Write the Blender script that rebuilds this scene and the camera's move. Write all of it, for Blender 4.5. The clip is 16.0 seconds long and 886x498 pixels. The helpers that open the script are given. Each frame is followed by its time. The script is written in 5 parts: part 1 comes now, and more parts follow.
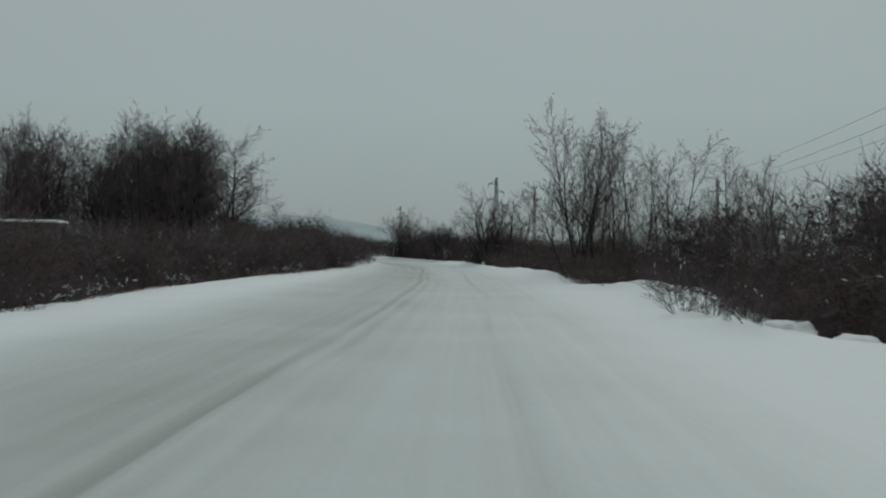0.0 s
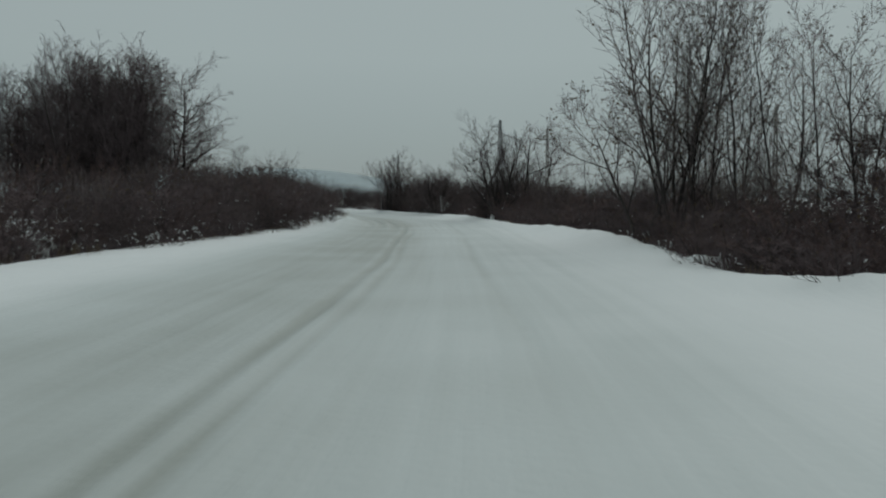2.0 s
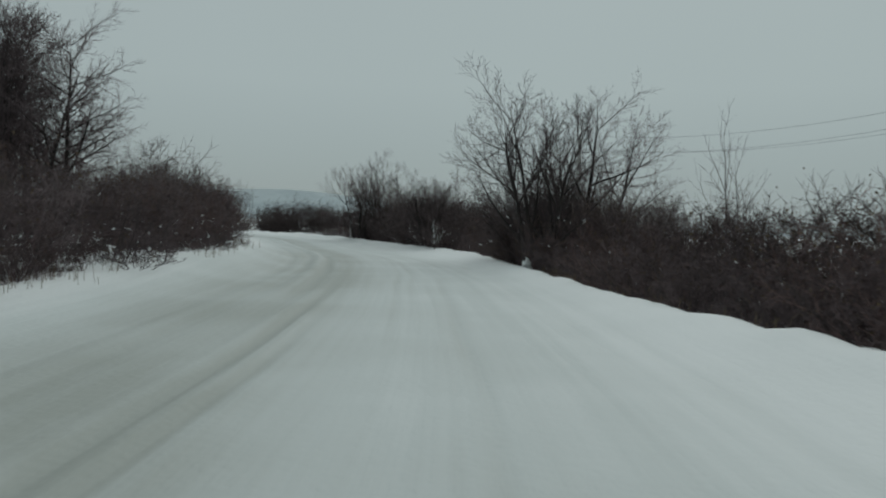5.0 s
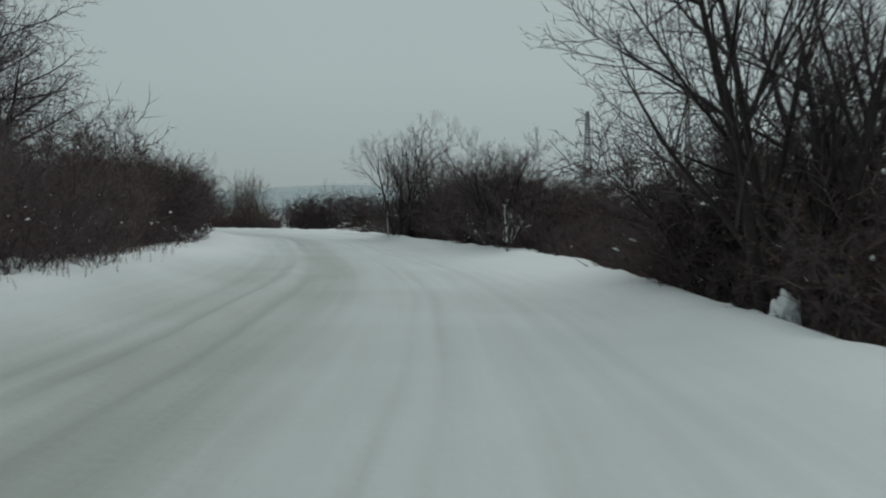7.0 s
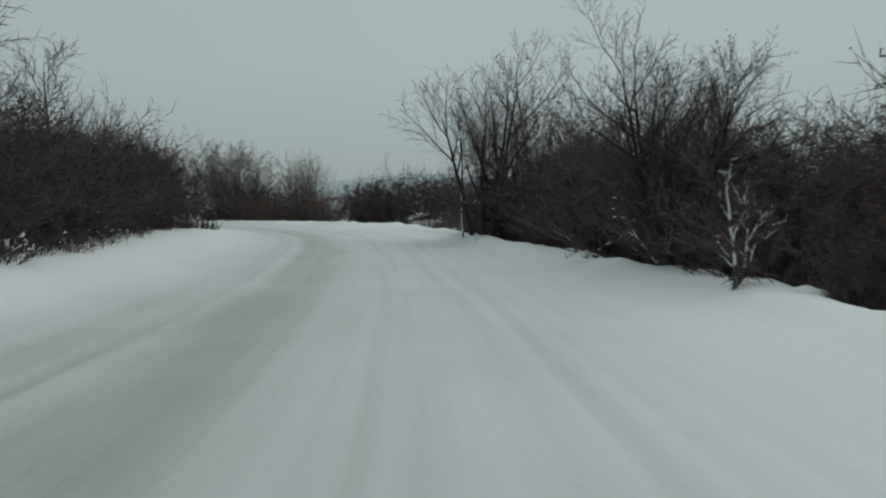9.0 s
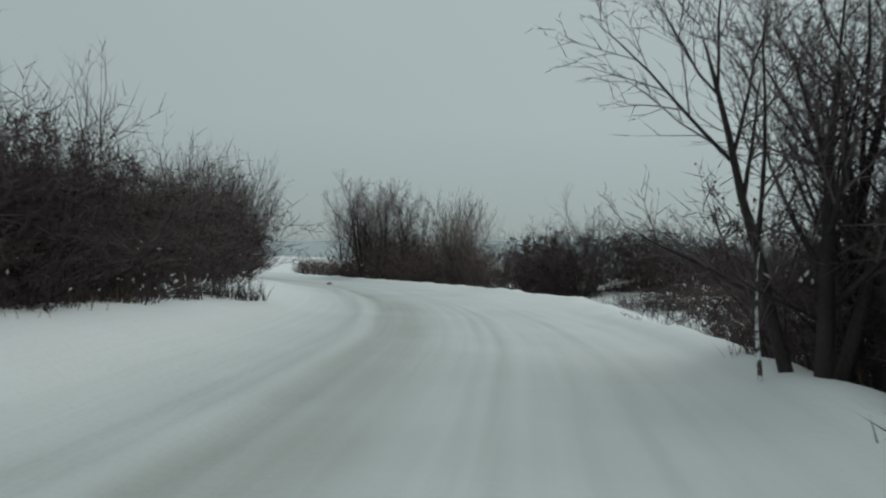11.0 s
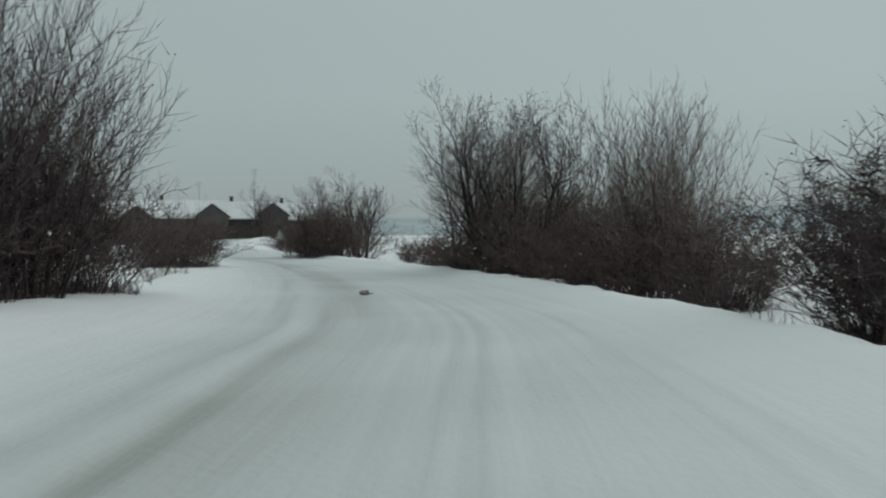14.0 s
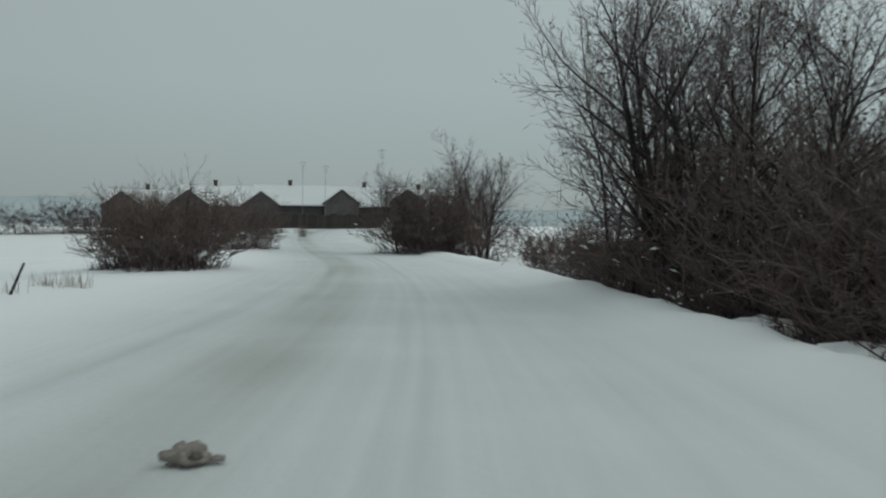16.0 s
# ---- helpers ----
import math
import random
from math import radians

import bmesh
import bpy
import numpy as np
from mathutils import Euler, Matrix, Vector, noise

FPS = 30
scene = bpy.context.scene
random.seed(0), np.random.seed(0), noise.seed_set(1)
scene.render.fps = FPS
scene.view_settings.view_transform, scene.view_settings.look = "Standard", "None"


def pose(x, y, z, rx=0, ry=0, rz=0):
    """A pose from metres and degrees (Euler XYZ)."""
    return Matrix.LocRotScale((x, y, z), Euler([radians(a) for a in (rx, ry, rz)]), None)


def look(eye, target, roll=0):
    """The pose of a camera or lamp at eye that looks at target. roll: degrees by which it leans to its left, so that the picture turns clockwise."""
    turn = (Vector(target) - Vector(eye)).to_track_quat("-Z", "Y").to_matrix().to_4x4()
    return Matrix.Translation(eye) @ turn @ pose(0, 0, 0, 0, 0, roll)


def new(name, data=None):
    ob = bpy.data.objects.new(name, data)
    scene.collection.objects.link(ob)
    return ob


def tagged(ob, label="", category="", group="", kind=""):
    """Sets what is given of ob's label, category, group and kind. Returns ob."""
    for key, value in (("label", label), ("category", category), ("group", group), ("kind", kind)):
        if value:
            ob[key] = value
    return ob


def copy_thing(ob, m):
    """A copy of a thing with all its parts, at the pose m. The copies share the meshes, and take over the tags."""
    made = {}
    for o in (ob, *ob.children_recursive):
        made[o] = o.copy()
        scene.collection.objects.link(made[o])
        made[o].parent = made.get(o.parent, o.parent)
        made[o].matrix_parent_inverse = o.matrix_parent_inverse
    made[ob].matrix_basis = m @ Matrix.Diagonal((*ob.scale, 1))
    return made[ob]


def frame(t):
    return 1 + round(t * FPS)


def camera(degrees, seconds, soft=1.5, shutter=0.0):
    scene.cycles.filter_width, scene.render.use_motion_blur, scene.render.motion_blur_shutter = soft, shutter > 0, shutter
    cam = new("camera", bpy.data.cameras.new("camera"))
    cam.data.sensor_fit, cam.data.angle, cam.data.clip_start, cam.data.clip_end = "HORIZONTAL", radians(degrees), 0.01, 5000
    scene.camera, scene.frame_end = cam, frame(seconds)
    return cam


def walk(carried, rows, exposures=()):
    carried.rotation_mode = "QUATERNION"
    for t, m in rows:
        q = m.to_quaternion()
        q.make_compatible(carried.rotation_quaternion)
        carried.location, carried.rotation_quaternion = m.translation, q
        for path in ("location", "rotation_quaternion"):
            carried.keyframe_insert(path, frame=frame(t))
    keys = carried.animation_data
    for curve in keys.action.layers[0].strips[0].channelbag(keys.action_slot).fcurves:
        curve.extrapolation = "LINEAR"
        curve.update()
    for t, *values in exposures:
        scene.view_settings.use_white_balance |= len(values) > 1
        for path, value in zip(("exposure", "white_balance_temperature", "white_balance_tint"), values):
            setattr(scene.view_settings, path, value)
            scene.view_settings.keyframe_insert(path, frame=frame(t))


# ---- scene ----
cam = camera(54.1, 16.0, soft=2.1, shutter=0.2)
PATH = [
    (0, (0.068, 0.031, 1.207), (0.046, 2.03, 1.211), 0.6),
    (0.5, (0.151, 4.082, 1.24), (0.1, 6.081, 1.234), 0.1),
    (1, (0.132, 8.251, 1.273), (0.068, 10.25, 1.253), -0.3),
    (1.5, (0.17, 12.276, 1.266), (0.103, 14.273, 1.187), 0.2),
    (2, (0.278, 16.544, 1.198), (0.252, 18.541, 1.089), -0.3),
    (2.5, (0.362, 20.58, 1.176), (0.355, 22.576, 1.041), -0.5),
    (3, (0.426, 24.641, 1.176), (0.461, 26.633, 1.003), 0.4),
    (3.2, (0.519, 26.216, 1.131), (0.559, 28.208, 0.955), 0.4),
    (5.3, (0.331, 43.255, 1.246), (0.286, 45.254, 1.206), 1.9),
    (5.5, (0.324, 44.872, 1.256), (0.266, 46.87, 1.2), 1.9),
    (6, (0.257, 48.779, 1.192), (0.161, 50.767, 0.998), 1.5),
    (6.5, (0.096, 52.875, 1.198), (-0.06, 54.866, 1.098), 0.1),
    (7, (-0.202, 57.04, 1.184), (-0.385, 59.031, 1.114), -0.1),
    (7.5, (-0.498, 60.868, 1.203), (-0.698, 62.855, 1.079), -0.5),
    (8, (-0.886, 64.877, 1.173), (-1.126, 66.858, 1.026), 0.2),
    (8.5, (-1.337, 68.812, 1.159), (-1.632, 70.787, 1.044), 1.6),
    (9, (-2.001, 73.003, 1.187), (-2.407, 74.959, 1.093), -0.6),
    (9.5, (-2.792, 76.981, 1.147), (-3.327, 78.908, 1.113), -1.6),
    (10, (-3.876, 81.272, 1.214), (-4.549, 83.153, 1.311), -1.8),
    (10.2, (-4.277, 82.676, 1.296), (-4.99, 84.542, 1.389), -0.8),
    (12.5, (-9.872, 100.227, 1.406), (-10.833, 101.98, 1.358), -0.3),
    (13, (-11.615, 104.153, 1.415), (-12.658, 105.859, 1.371), -0.8),
    (13.5, (-13.411, 107.649, 1.478), (-14.534, 109.303, 1.43), 1.0),
    (14, (-15.532, 111.254, 1.508), (-16.735, 112.852, 1.485), -0.1),
    (14.5, (-17.723, 114.602, 1.455), (-18.996, 116.144, 1.459), -0.3),
    (15, (-20.12, 118.072, 1.405), (-21.463, 119.554, 1.396), -0.9),
    (15.5, (-22.485, 121.186, 1.383), (-23.893, 122.606, 1.355), -1.9),
    (16, (-24.919, 124.178, 1.44), (-26.387, 125.536, 1.397), 0.6),
]
walk(cam, [(t, look(eye, target, roll)) for t, eye, target, roll in PATH], [(0, -0.08), (3.2, -0.05), (5.3, 0.06), (7.5, 0.12), (10, 0.17), (12.5, 0.16), (16, 0.17)])

# ---- sky and light: an overcast winter day ----
world = bpy.data.worlds.new("overcast_sky")
scene.world = world
world.use_nodes = True
wn, wl = world.node_tree.nodes, world.node_tree.links
wn.clear()
w_out, w_bg = wn.new("ShaderNodeOutputWorld"), wn.new("ShaderNodeBackground")
w_sky = wn.new("ShaderNodeTexSky")
w_sky.sky_type, w_sky.sun_disc, w_sky.sun_elevation, w_sky.sun_rotation = "NISHITA", False, radians(24), radians(150)
w_coord, w_sep = wn.new("ShaderNodeTexCoord"), wn.new("ShaderNodeSeparateXYZ")
w_ramp, w_mix, w_gain = wn.new("ShaderNodeValToRGB"), wn.new("ShaderNodeMix"), wn.new("ShaderNodeVectorMath")
w_noise, w_cloud = wn.new("ShaderNodeTexNoise"), wn.new("ShaderNodeMath")
w_noise.inputs["Scale"].default_value, w_noise.inputs["Detail"].default_value = 1.6, 3.0
w_cloud.operation = "MULTIPLY_ADD"
w_cloud.inputs[1].default_value, w_cloud.inputs[2].default_value = 0.10, 0.95
w_ramp.color_ramp.elements[0].position, w_ramp.color_ramp.elements[0].color = 0.0, (0.255, 0.305, 0.312, 1)
w_ramp.color_ramp.elements[1].position, w_ramp.color_ramp.elements[1].color = 1.0, (0.46, 0.525, 0.52, 1)
middle = w_ramp.color_ramp.elements.new(0.16)
middle.color = (0.348, 0.408, 0.405, 1)
w_gain.operation = "SCALE"
w_gain.inputs["Scale"].default_value = 0.08
w_mix.data_type = "RGBA"
w_mix.inputs["Factor"].default_value = 0.06
wl.new(w_coord.outputs["Generated"], w_sep.inputs[0])
wl.new(w_coord.outputs["Generated"], w_noise.inputs["Vector"])
wl.new(w_sep.outputs["Z"], w_ramp.inputs["Fac"])
wl.new(w_sky.outputs["Color"], w_gain.inputs[0])
wl.new(w_ramp.outputs["Color"], w_mix.inputs["A"])
wl.new(w_gain.outputs["Vector"], w_mix.inputs["B"])
w_way, w_glow, w_sum = wn.new("ShaderNodeVectorMath"), wn.new("ShaderNodeMath"), wn.new("ShaderNodeMath")
w_way.operation, w_glow.operation, w_sum.operation = "DOT_PRODUCT", "MULTIPLY_ADD", "ADD"
w_way.inputs[1].default_value = (0.5, 0.866, 0.0)
w_glow.inputs[1].default_value, w_glow.inputs[2].default_value = 0.13, -0.10
wl.new(w_coord.outputs["Generated"], w_way.inputs[0])
wl.new(w_way.outputs["Value"], w_glow.inputs[0])
wl.new(w_cloud.outputs[0], w_sum.inputs[0])
wl.new(w_glow.outputs[0], w_sum.inputs[1])
wl.new(w_noise.outputs["Fac"], w_cloud.inputs[0])
wl.new(w_mix.outputs["Result"], w_bg.inputs["Color"])
wl.new(w_sum.outputs[0], w_bg.inputs["Strength"])
wl.new(w_bg.outputs[0], w_out.inputs["Surface"])

sun = new("sun", bpy.data.lights.new("sun", "SUN"))
sun.data.energy, sun.data.angle, sun.data.color = 0.5, radians(60), (1.0, 0.98, 0.95)
sun.matrix_world = pose(0, 0, 60, 50, 0, 150)


# ---- materials ----
def material(name, low, high, rough=0.8, scale=4.0, fine=40.0, bump=0.3, depth=0.02, random_tint=0.0, coords="Object", stretch=(1, 1, 1)):
    """A surface whose colour wanders between two tones at two scales, with a fine relief."""
    m = bpy.data.materials.new(name)
    m.use_nodes = True
    nodes, links = m.node_tree.nodes, m.node_tree.links
    shader = nodes["Principled BSDF"]
    shader.inputs["Roughness"].default_value = rough
    shader.inputs["Specular IOR Level"].default_value = 0.25
    co, mapping = nodes.new("ShaderNodeTexCoord"), nodes.new("ShaderNodeMapping")
    mapping.inputs["Scale"].default_value = stretch
    links.new(co.outputs[coords], mapping.inputs["Vector"])
    broad, grain = nodes.new("ShaderNodeTexNoise"), nodes.new("ShaderNodeTexNoise")
    broad.inputs["Scale"].default_value, grain.inputs["Scale"].default_value = scale, fine
    grain.inputs["Detail"].default_value = 4
    links.new(mapping.outputs[0], broad.inputs["Vector"])
    links.new(mapping.outputs[0], grain.inputs["Vector"])
    mix = nodes.new("ShaderNodeMath")
    mix.operation = "MULTIPLY_ADD"
    mix.inputs[1].default_value = 0.45
    links.new(grain.outputs["Fac"], mix.inputs[0])
    half = nodes.new("ShaderNodeMath")
    half.operation = "MULTIPLY"
    half.inputs[1].default_value = 0.55
    links.new(broad.outputs["Fac"], half.inputs[0])
    links.new(half.outputs[0], mix.inputs[2])
    ramp = nodes.new("ShaderNodeValToRGB")
    ramp.color_ramp.elements[0].position, ramp.color_ramp.elements[0].color = 0.32, (*low, 1)
    ramp.color_ramp.elements[1].position, ramp.color_ramp.elements[1].color = 0.68, (*high, 1)
    links.new(mix.outputs[0], ramp.inputs["Fac"])
    colour = ramp.outputs["Color"]
    if random_tint:
        info, hue = nodes.new("ShaderNodeObjectInfo"), nodes.new("ShaderNodeHueSaturation")
        span = nodes.new("ShaderNodeMapRange")
        span.inputs["To Min"].default_value, span.inputs["To Max"].default_value = 1 - random_tint, 1 + random_tint
        links.new(info.outputs["Random"], span.inputs["Value"])
        links.new(span.outputs[0], hue.inputs["Value"])
        links.new(colour, hue.inputs["Color"])
        colour = hue.outputs["Color"]
    links.new(colour, shader.inputs["Base Color"])
    if bump:
        relief = nodes.new("ShaderNodeBump")
        relief.inputs["Strength"].default_value, relief.inputs["Distance"].default_value = bump, depth
        links.new(mix.outputs[0], relief.inputs["Height"])
        links.new(relief.outputs[0], shader.inputs["Normal"])
    return m


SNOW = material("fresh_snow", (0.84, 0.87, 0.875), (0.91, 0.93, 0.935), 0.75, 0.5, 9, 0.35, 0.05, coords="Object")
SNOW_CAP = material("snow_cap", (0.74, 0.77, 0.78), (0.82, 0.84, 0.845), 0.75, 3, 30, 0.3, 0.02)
BARK = material("grey_brown_bark", (0.022, 0.019, 0.019), (0.062, 0.053, 0.051), 0.9, 3, 45, 0.6, 0.01, 0.25, stretch=(1, 1, 0.3))
TWIG = material("dark_twigs", (0.078, 0.061, 0.064), (0.128, 0.101, 0.106), 0.85, 2, 30, 0.0, 0.01, 0.35)
TWIG_GREY = material("grey_willow_twigs", (0.120, 0.100, 0.098), (0.190, 0.160, 0.156), 0.85, 2, 30, 0.0, 0.01, 0.3)
TWIG_WARM = material("brown_willow_twigs", (0.108, 0.082, 0.074), (0.172, 0.134, 0.120), 0.85, 2, 30, 0.0, 0.01, 0.3)
TWIG_RED = material("reddish_bramble_twigs", (0.090, 0.058, 0.055), (0.140, 0.092, 0.087), 0.85, 2, 30, 0.0, 0.01, 0.3)
LEAF = material("withered_leaves", (0.060, 0.044, 0.030), (0.150, 0.108, 0.066), 0.8, 3, 25, 0.0, 0.01, 0.3)
TWIG_DARK = material("blackthorn_twigs", (0.070, 0.054, 0.055), (0.12, 0.094, 0.095), 0.85, 2, 30, 0.0, 0.01, 0.3)
STALK_DARK = material("rotted_stalks", (0.060, 0.046, 0.046), (0.11, 0.083, 0.083), 0.85, 3, 25, 0.0, 0.01, 0.3)
STALK = material("dead_stalks", (0.085, 0.064, 0.066), (0.140, 0.105, 0.109), 0.85, 3, 25, 0.0, 0.01, 0.3)
GRASS = material("dry_grass_blades", (0.10, 0.075, 0.045), (0.24, 0.19, 0.12), 0.85, 2, 20, 0.0)
CONCRETE = material("weathered_concrete", (0.16, 0.16, 0.155), (0.30, 0.295, 0.28), 0.9, 2, 30, 0.4, 0.01)
METAL = material("galvanised_steel", (0.15, 0.16, 0.165), (0.26, 0.27, 0.27), 0.5, 3, 30, 0.1, 0.004)
WIRE = material("cable_black", (0.03, 0.03, 0.03), (0.06, 0.06, 0.06), 0.6, 3, 30, 0.0)
WALL = material("old_dark_plaster", (0.058, 0.054, 0.055), (0.12, 0.11, 0.108), 0.9, 0.8, 12, 0.4, 0.02, 0.2)
BOARD = material("tarred_boards", (0.035, 0.030, 0.028), (0.08, 0.068, 0.060), 0.85, 1.2, 18, 0.4, 0.01, 0.2, stretch=(1, 1, 0.2))
BRICK = material("sooty_chimney_brick", (0.075, 0.055, 0.050), (0.14, 0.105, 0.095), 0.9, 4, 30, 0.4, 0.01)
GLASS = material("dark_window_pane", (0.02, 0.022, 0.024), (0.03, 0.032, 0.034), 0.12, 2, 10, 0.0)
SIGN_WHITE = material("sign_back_grey", (0.45, 0.46, 0.46), (0.62, 0.63, 0.63), 0.5, 3, 30, 0.1, 0.004)
# winter haze is painted into the hills as this pale blue-grey
HILL = material("haze_painted_hills", (0.36, 0.43, 0.46), (0.50, 0.57, 0.59), 1.0, 0.004, 0.03, 0.0)
DARK_PIECE = material("dark_clod_piece", (0.06, 0.055, 0.05), (0.16, 0.145, 0.13), 0.7, 9, 60, 0.6, 0.02)
CLOD = material("dirty_frozen_slush", (0.13, 0.11, 0.095), (0.40, 0.365, 0.335), 0.8, 7, 40, 0.6, 0.03)


def plastered_bark():
    """Dark bark with driven snow stuck to it in patches."""
    m = material("snow_plastered_bark", (0.05, 0.042, 0.038), (0.13, 0.11, 0.10), 0.85, 3, 40, 0.4, 0.01)
    nodes, links = m.node_tree.nodes, m.node_tree.links
    shader = nodes["Principled BSDF"]
    wood = shader.inputs["Base Color"].links[0].from_socket
    patch, cut, mix = nodes.new("ShaderNodeTexNoise"), nodes.new("ShaderNodeMapRange"), nodes.new("ShaderNodeMix")
    patch.inputs["Scale"].default_value, patch.inputs["Detail"].default_value = 5.0, 3
    cut.inputs["From Min"].default_value, cut.inputs["From Max"].default_value = 0.46, 0.54
    mix.data_type = "RGBA"
    mix.inputs["B"].default_value = (0.76, 0.79, 0.80, 1)
    co = nodes.new("ShaderNodeTexCoord")
    links.new(co.outputs["Object"], patch.inputs["Vector"])
    links.new(patch.outputs["Fac"], cut.inputs["Value"])
    links.new(cut.outputs[0], mix.inputs["Factor"])
    links.new(wood, mix.inputs["A"])
    links.new(mix.outputs["Result"], shader.inputs["Base Color"])
    return m


PLASTERED = plastered_bark()


def road_material():
    """Packed snow: brownish slush where tyres ran, streaked along the road."""
    m = bpy.data.materials.new("packed_snow_road")
    m.use_nodes = True
    nodes, links = m.node_tree.nodes, m.node_tree.links
    shader = nodes["Principled BSDF"]
    shader.inputs["Specular IOR Level"].default_value = 0.3
    uv, wear = nodes.new("ShaderNodeUVMap"), nodes.new("ShaderNodeAttribute")
    uv.uv_map, wear.attribute_name = "along", "wear"
    streak_map = nodes.new("ShaderNodeMapping")
    streak_map.inputs["Scale"].default_value = (5.0, 0.10, 1)
    links.new(uv.outputs[0], streak_map.inputs["Vector"])
    streak, patch, grain = (nodes.new("ShaderNodeTexNoise") for _ in range(3))
    streak.inputs["Scale"].default_value, streak.inputs["Detail"].default_value = 1.0, 3
    patch.inputs["Scale"].default_value, patch.inputs["Detail"].default_value = 0.35, 4
    grain.inputs["Scale"].default_value, grain.inputs["Detail"].default_value = 11.0, 5
    links.new(streak_map.outputs[0], streak.inputs["Vector"])
    for n in (patch, grain):
        links.new(uv.outputs[0], n.inputs["Vector"])
    a = nodes.new("ShaderNodeMapRange")
    a.inputs["From Min"].default_value, a.inputs["From Max"].default_value = 0.30, 0.70
    a.inputs["To Min"].default_value, a.inputs["To Max"].default_value = 0.86, 1.10
    links.new(streak.outputs["Fac"], a.inputs["Value"])
    b = nodes.new("ShaderNodeMath")
    b.operation = "MULTIPLY"
    links.new(wear.outputs["Fac"], b.inputs[0])
    links.new(a.outputs[0], b.inputs[1])
    c = nodes.new("ShaderNodeMapRange")
    c.inputs["From Min"].default_value, c.inputs["From Max"].default_value = 0.35, 0.65
    c.inputs["To Min"].default_value, c.inputs["To Max"].default_value = 0.75, 1.06
    links.new(patch.outputs["Fac"], c.inputs["Value"])
    d = nodes.new("ShaderNodeMath")
    d.operation, d.use_clamp = "MULTIPLY", True
    links.new(b.outputs[0], d.inputs[0])
    links.new(c.outputs[0], d.inputs[1])
    ramp = nodes.new("ShaderNodeValToRGB")
    stops = ramp.color_ramp.elements
    stops[0].position, stops[0].color = 0.0, (0.88, 0.91, 0.915, 1)
    stops[1].position, stops[1].color = 1.0, (0.40, 0.425, 0.395, 1)
    mid = stops.new(0.35)
    mid.color = (0.64, 0.685, 0.68, 1)
    links.new(d.outputs[0], ramp.inputs["Fac"])
    links.new(ramp.outputs["Color"], shader.inputs["Base Color"])
    rough = nodes.new("ShaderNodeMapRange")
    rough.inputs["To Min"].default_value, rough.inputs["To Max"].default_value = 0.75, 0.45
    links.new(d.outputs[0], rough.inputs["Value"])
    links.new(rough.outputs[0], shader.inputs["Roughness"])
    total = nodes.new("ShaderNodeMath")
    total.operation = "MULTIPLY_ADD"
    total.inputs[1].default_value = 0.7
    links.new(grain.outputs["Fac"], total.inputs[0])
    links.new(streak.outputs["Fac"], total.inputs[2])
    relief = nodes.new("ShaderNodeBump")
    relief.inputs["Strength"].default_value, relief.inputs["Distance"].default_value = 0.45, 0.03
    links.new(total.outputs[0], relief.inputs["Height"])
    links.new(relief.outputs[0], shader.inputs["Normal"])
    return m


ROAD = road_material()


# ---- small helpers ----
def mesh_from(name, verts, faces, mat, smooth=True):
    me = bpy.data.meshes.new(name)
    me.from_pydata(verts, [], faces)
    me.materials.append(mat)
    if smooth:
        me.shade_smooth()
    me.update()
    return me


def part(name, bm, mat, parent, label=""):
    """Links a bmesh, or ready mesh data, as one object under a thing or a part."""
    if isinstance(bm, bmesh.types.BMesh):
        me = bpy.data.meshes.new(name)
        bm.to_mesh(me)
        bm.free()
        me.materials.append(mat)
    else:
        me = bm
    ob = new(name, me)
    ob.parent = parent
    return tagged(ob, label)


def thing(name, label, category, group="", kind=""):
    return tagged(new(name), label, category, group, kind)


def box(bm, x0, x1, y0, y1, z0, z1, bevel=0.0):
    made = bmesh.ops.create_cube(bm, size=1, matrix=Matrix.LocRotScale(((x0 + x1) / 2, (y0 + y1) / 2, (z0 + z1) / 2), None, (x1 - x0, y1 - y0, z1 - z0)))
    if bevel:
        edges = {e for v in made["verts"] for e in v.link_edges}
        bmesh.ops.bevel(bm, geom=list(edges), offset=bevel, segments=1, affect="EDGES")
    return bm


def blob(rng, r, flat=0.6, rough=0.25, div=2):
    """An uneven lump, flattened below."""
    bm = bmesh.new()
    bmesh.ops.create_icosphere(bm, subdivisions=div, radius=r)
    shift = Vector((rng.uniform(0, 50), rng.uniform(0, 50), 0))
    for v in bm.verts:
        k = 1 + rough * noise.noise(v.co / r * 1.6 + shift) + 0.4 * rough * noise.noise(v.co / r * 4 + shift)
        v.co = v.co * k
        v.co.z *= flat if v.co.z > 0 else flat * 0.5
    for f in bm.faces:
        f.smooth = True
    return bm


# ---- the line of the road ----
LINE = [(0.0, -30), (0.0, -14), (0.02, 0), (0.12, 8.2), (0.3, 16.5), (0.48, 25), (0.45, 34), (0.29, 43.2), (0.2, 49), (-0.2, 57),
        (-0.85, 65), (-2.0, 73), (-3.9, 81.1), (-6.4, 90), (-9.3, 98.6), (-11.9, 104.6), (-15.5, 111.3), (-20.1, 118.1), (-25.0, 124.2),
        (-36.8, 134.8), (-50.0, 144.6), (-69.5, 156.6), (-88.0, 168.5), (-101.0, 182), (-108, 204), (-112, 232)]


def smooth_line(points, step):
    pts = [Vector(p) for p in points]
    out = []
    for i in range(1, len(pts) - 2):
        p0, p1, p2, p3 = pts[i - 1 : i + 3]
        n = max(2, round((p2 - p1).length / step))
        for k in range(n):
            t = k / n
            out.append(0.5 * (2 * p1 + (p2 - p0) * t + (2 * p0 - 5 * p1 + 4 * p2 - p3) * t**2 + (3 * p1 - p0 - 3 * p2 + p3) * t**3))
    return np.array(out)


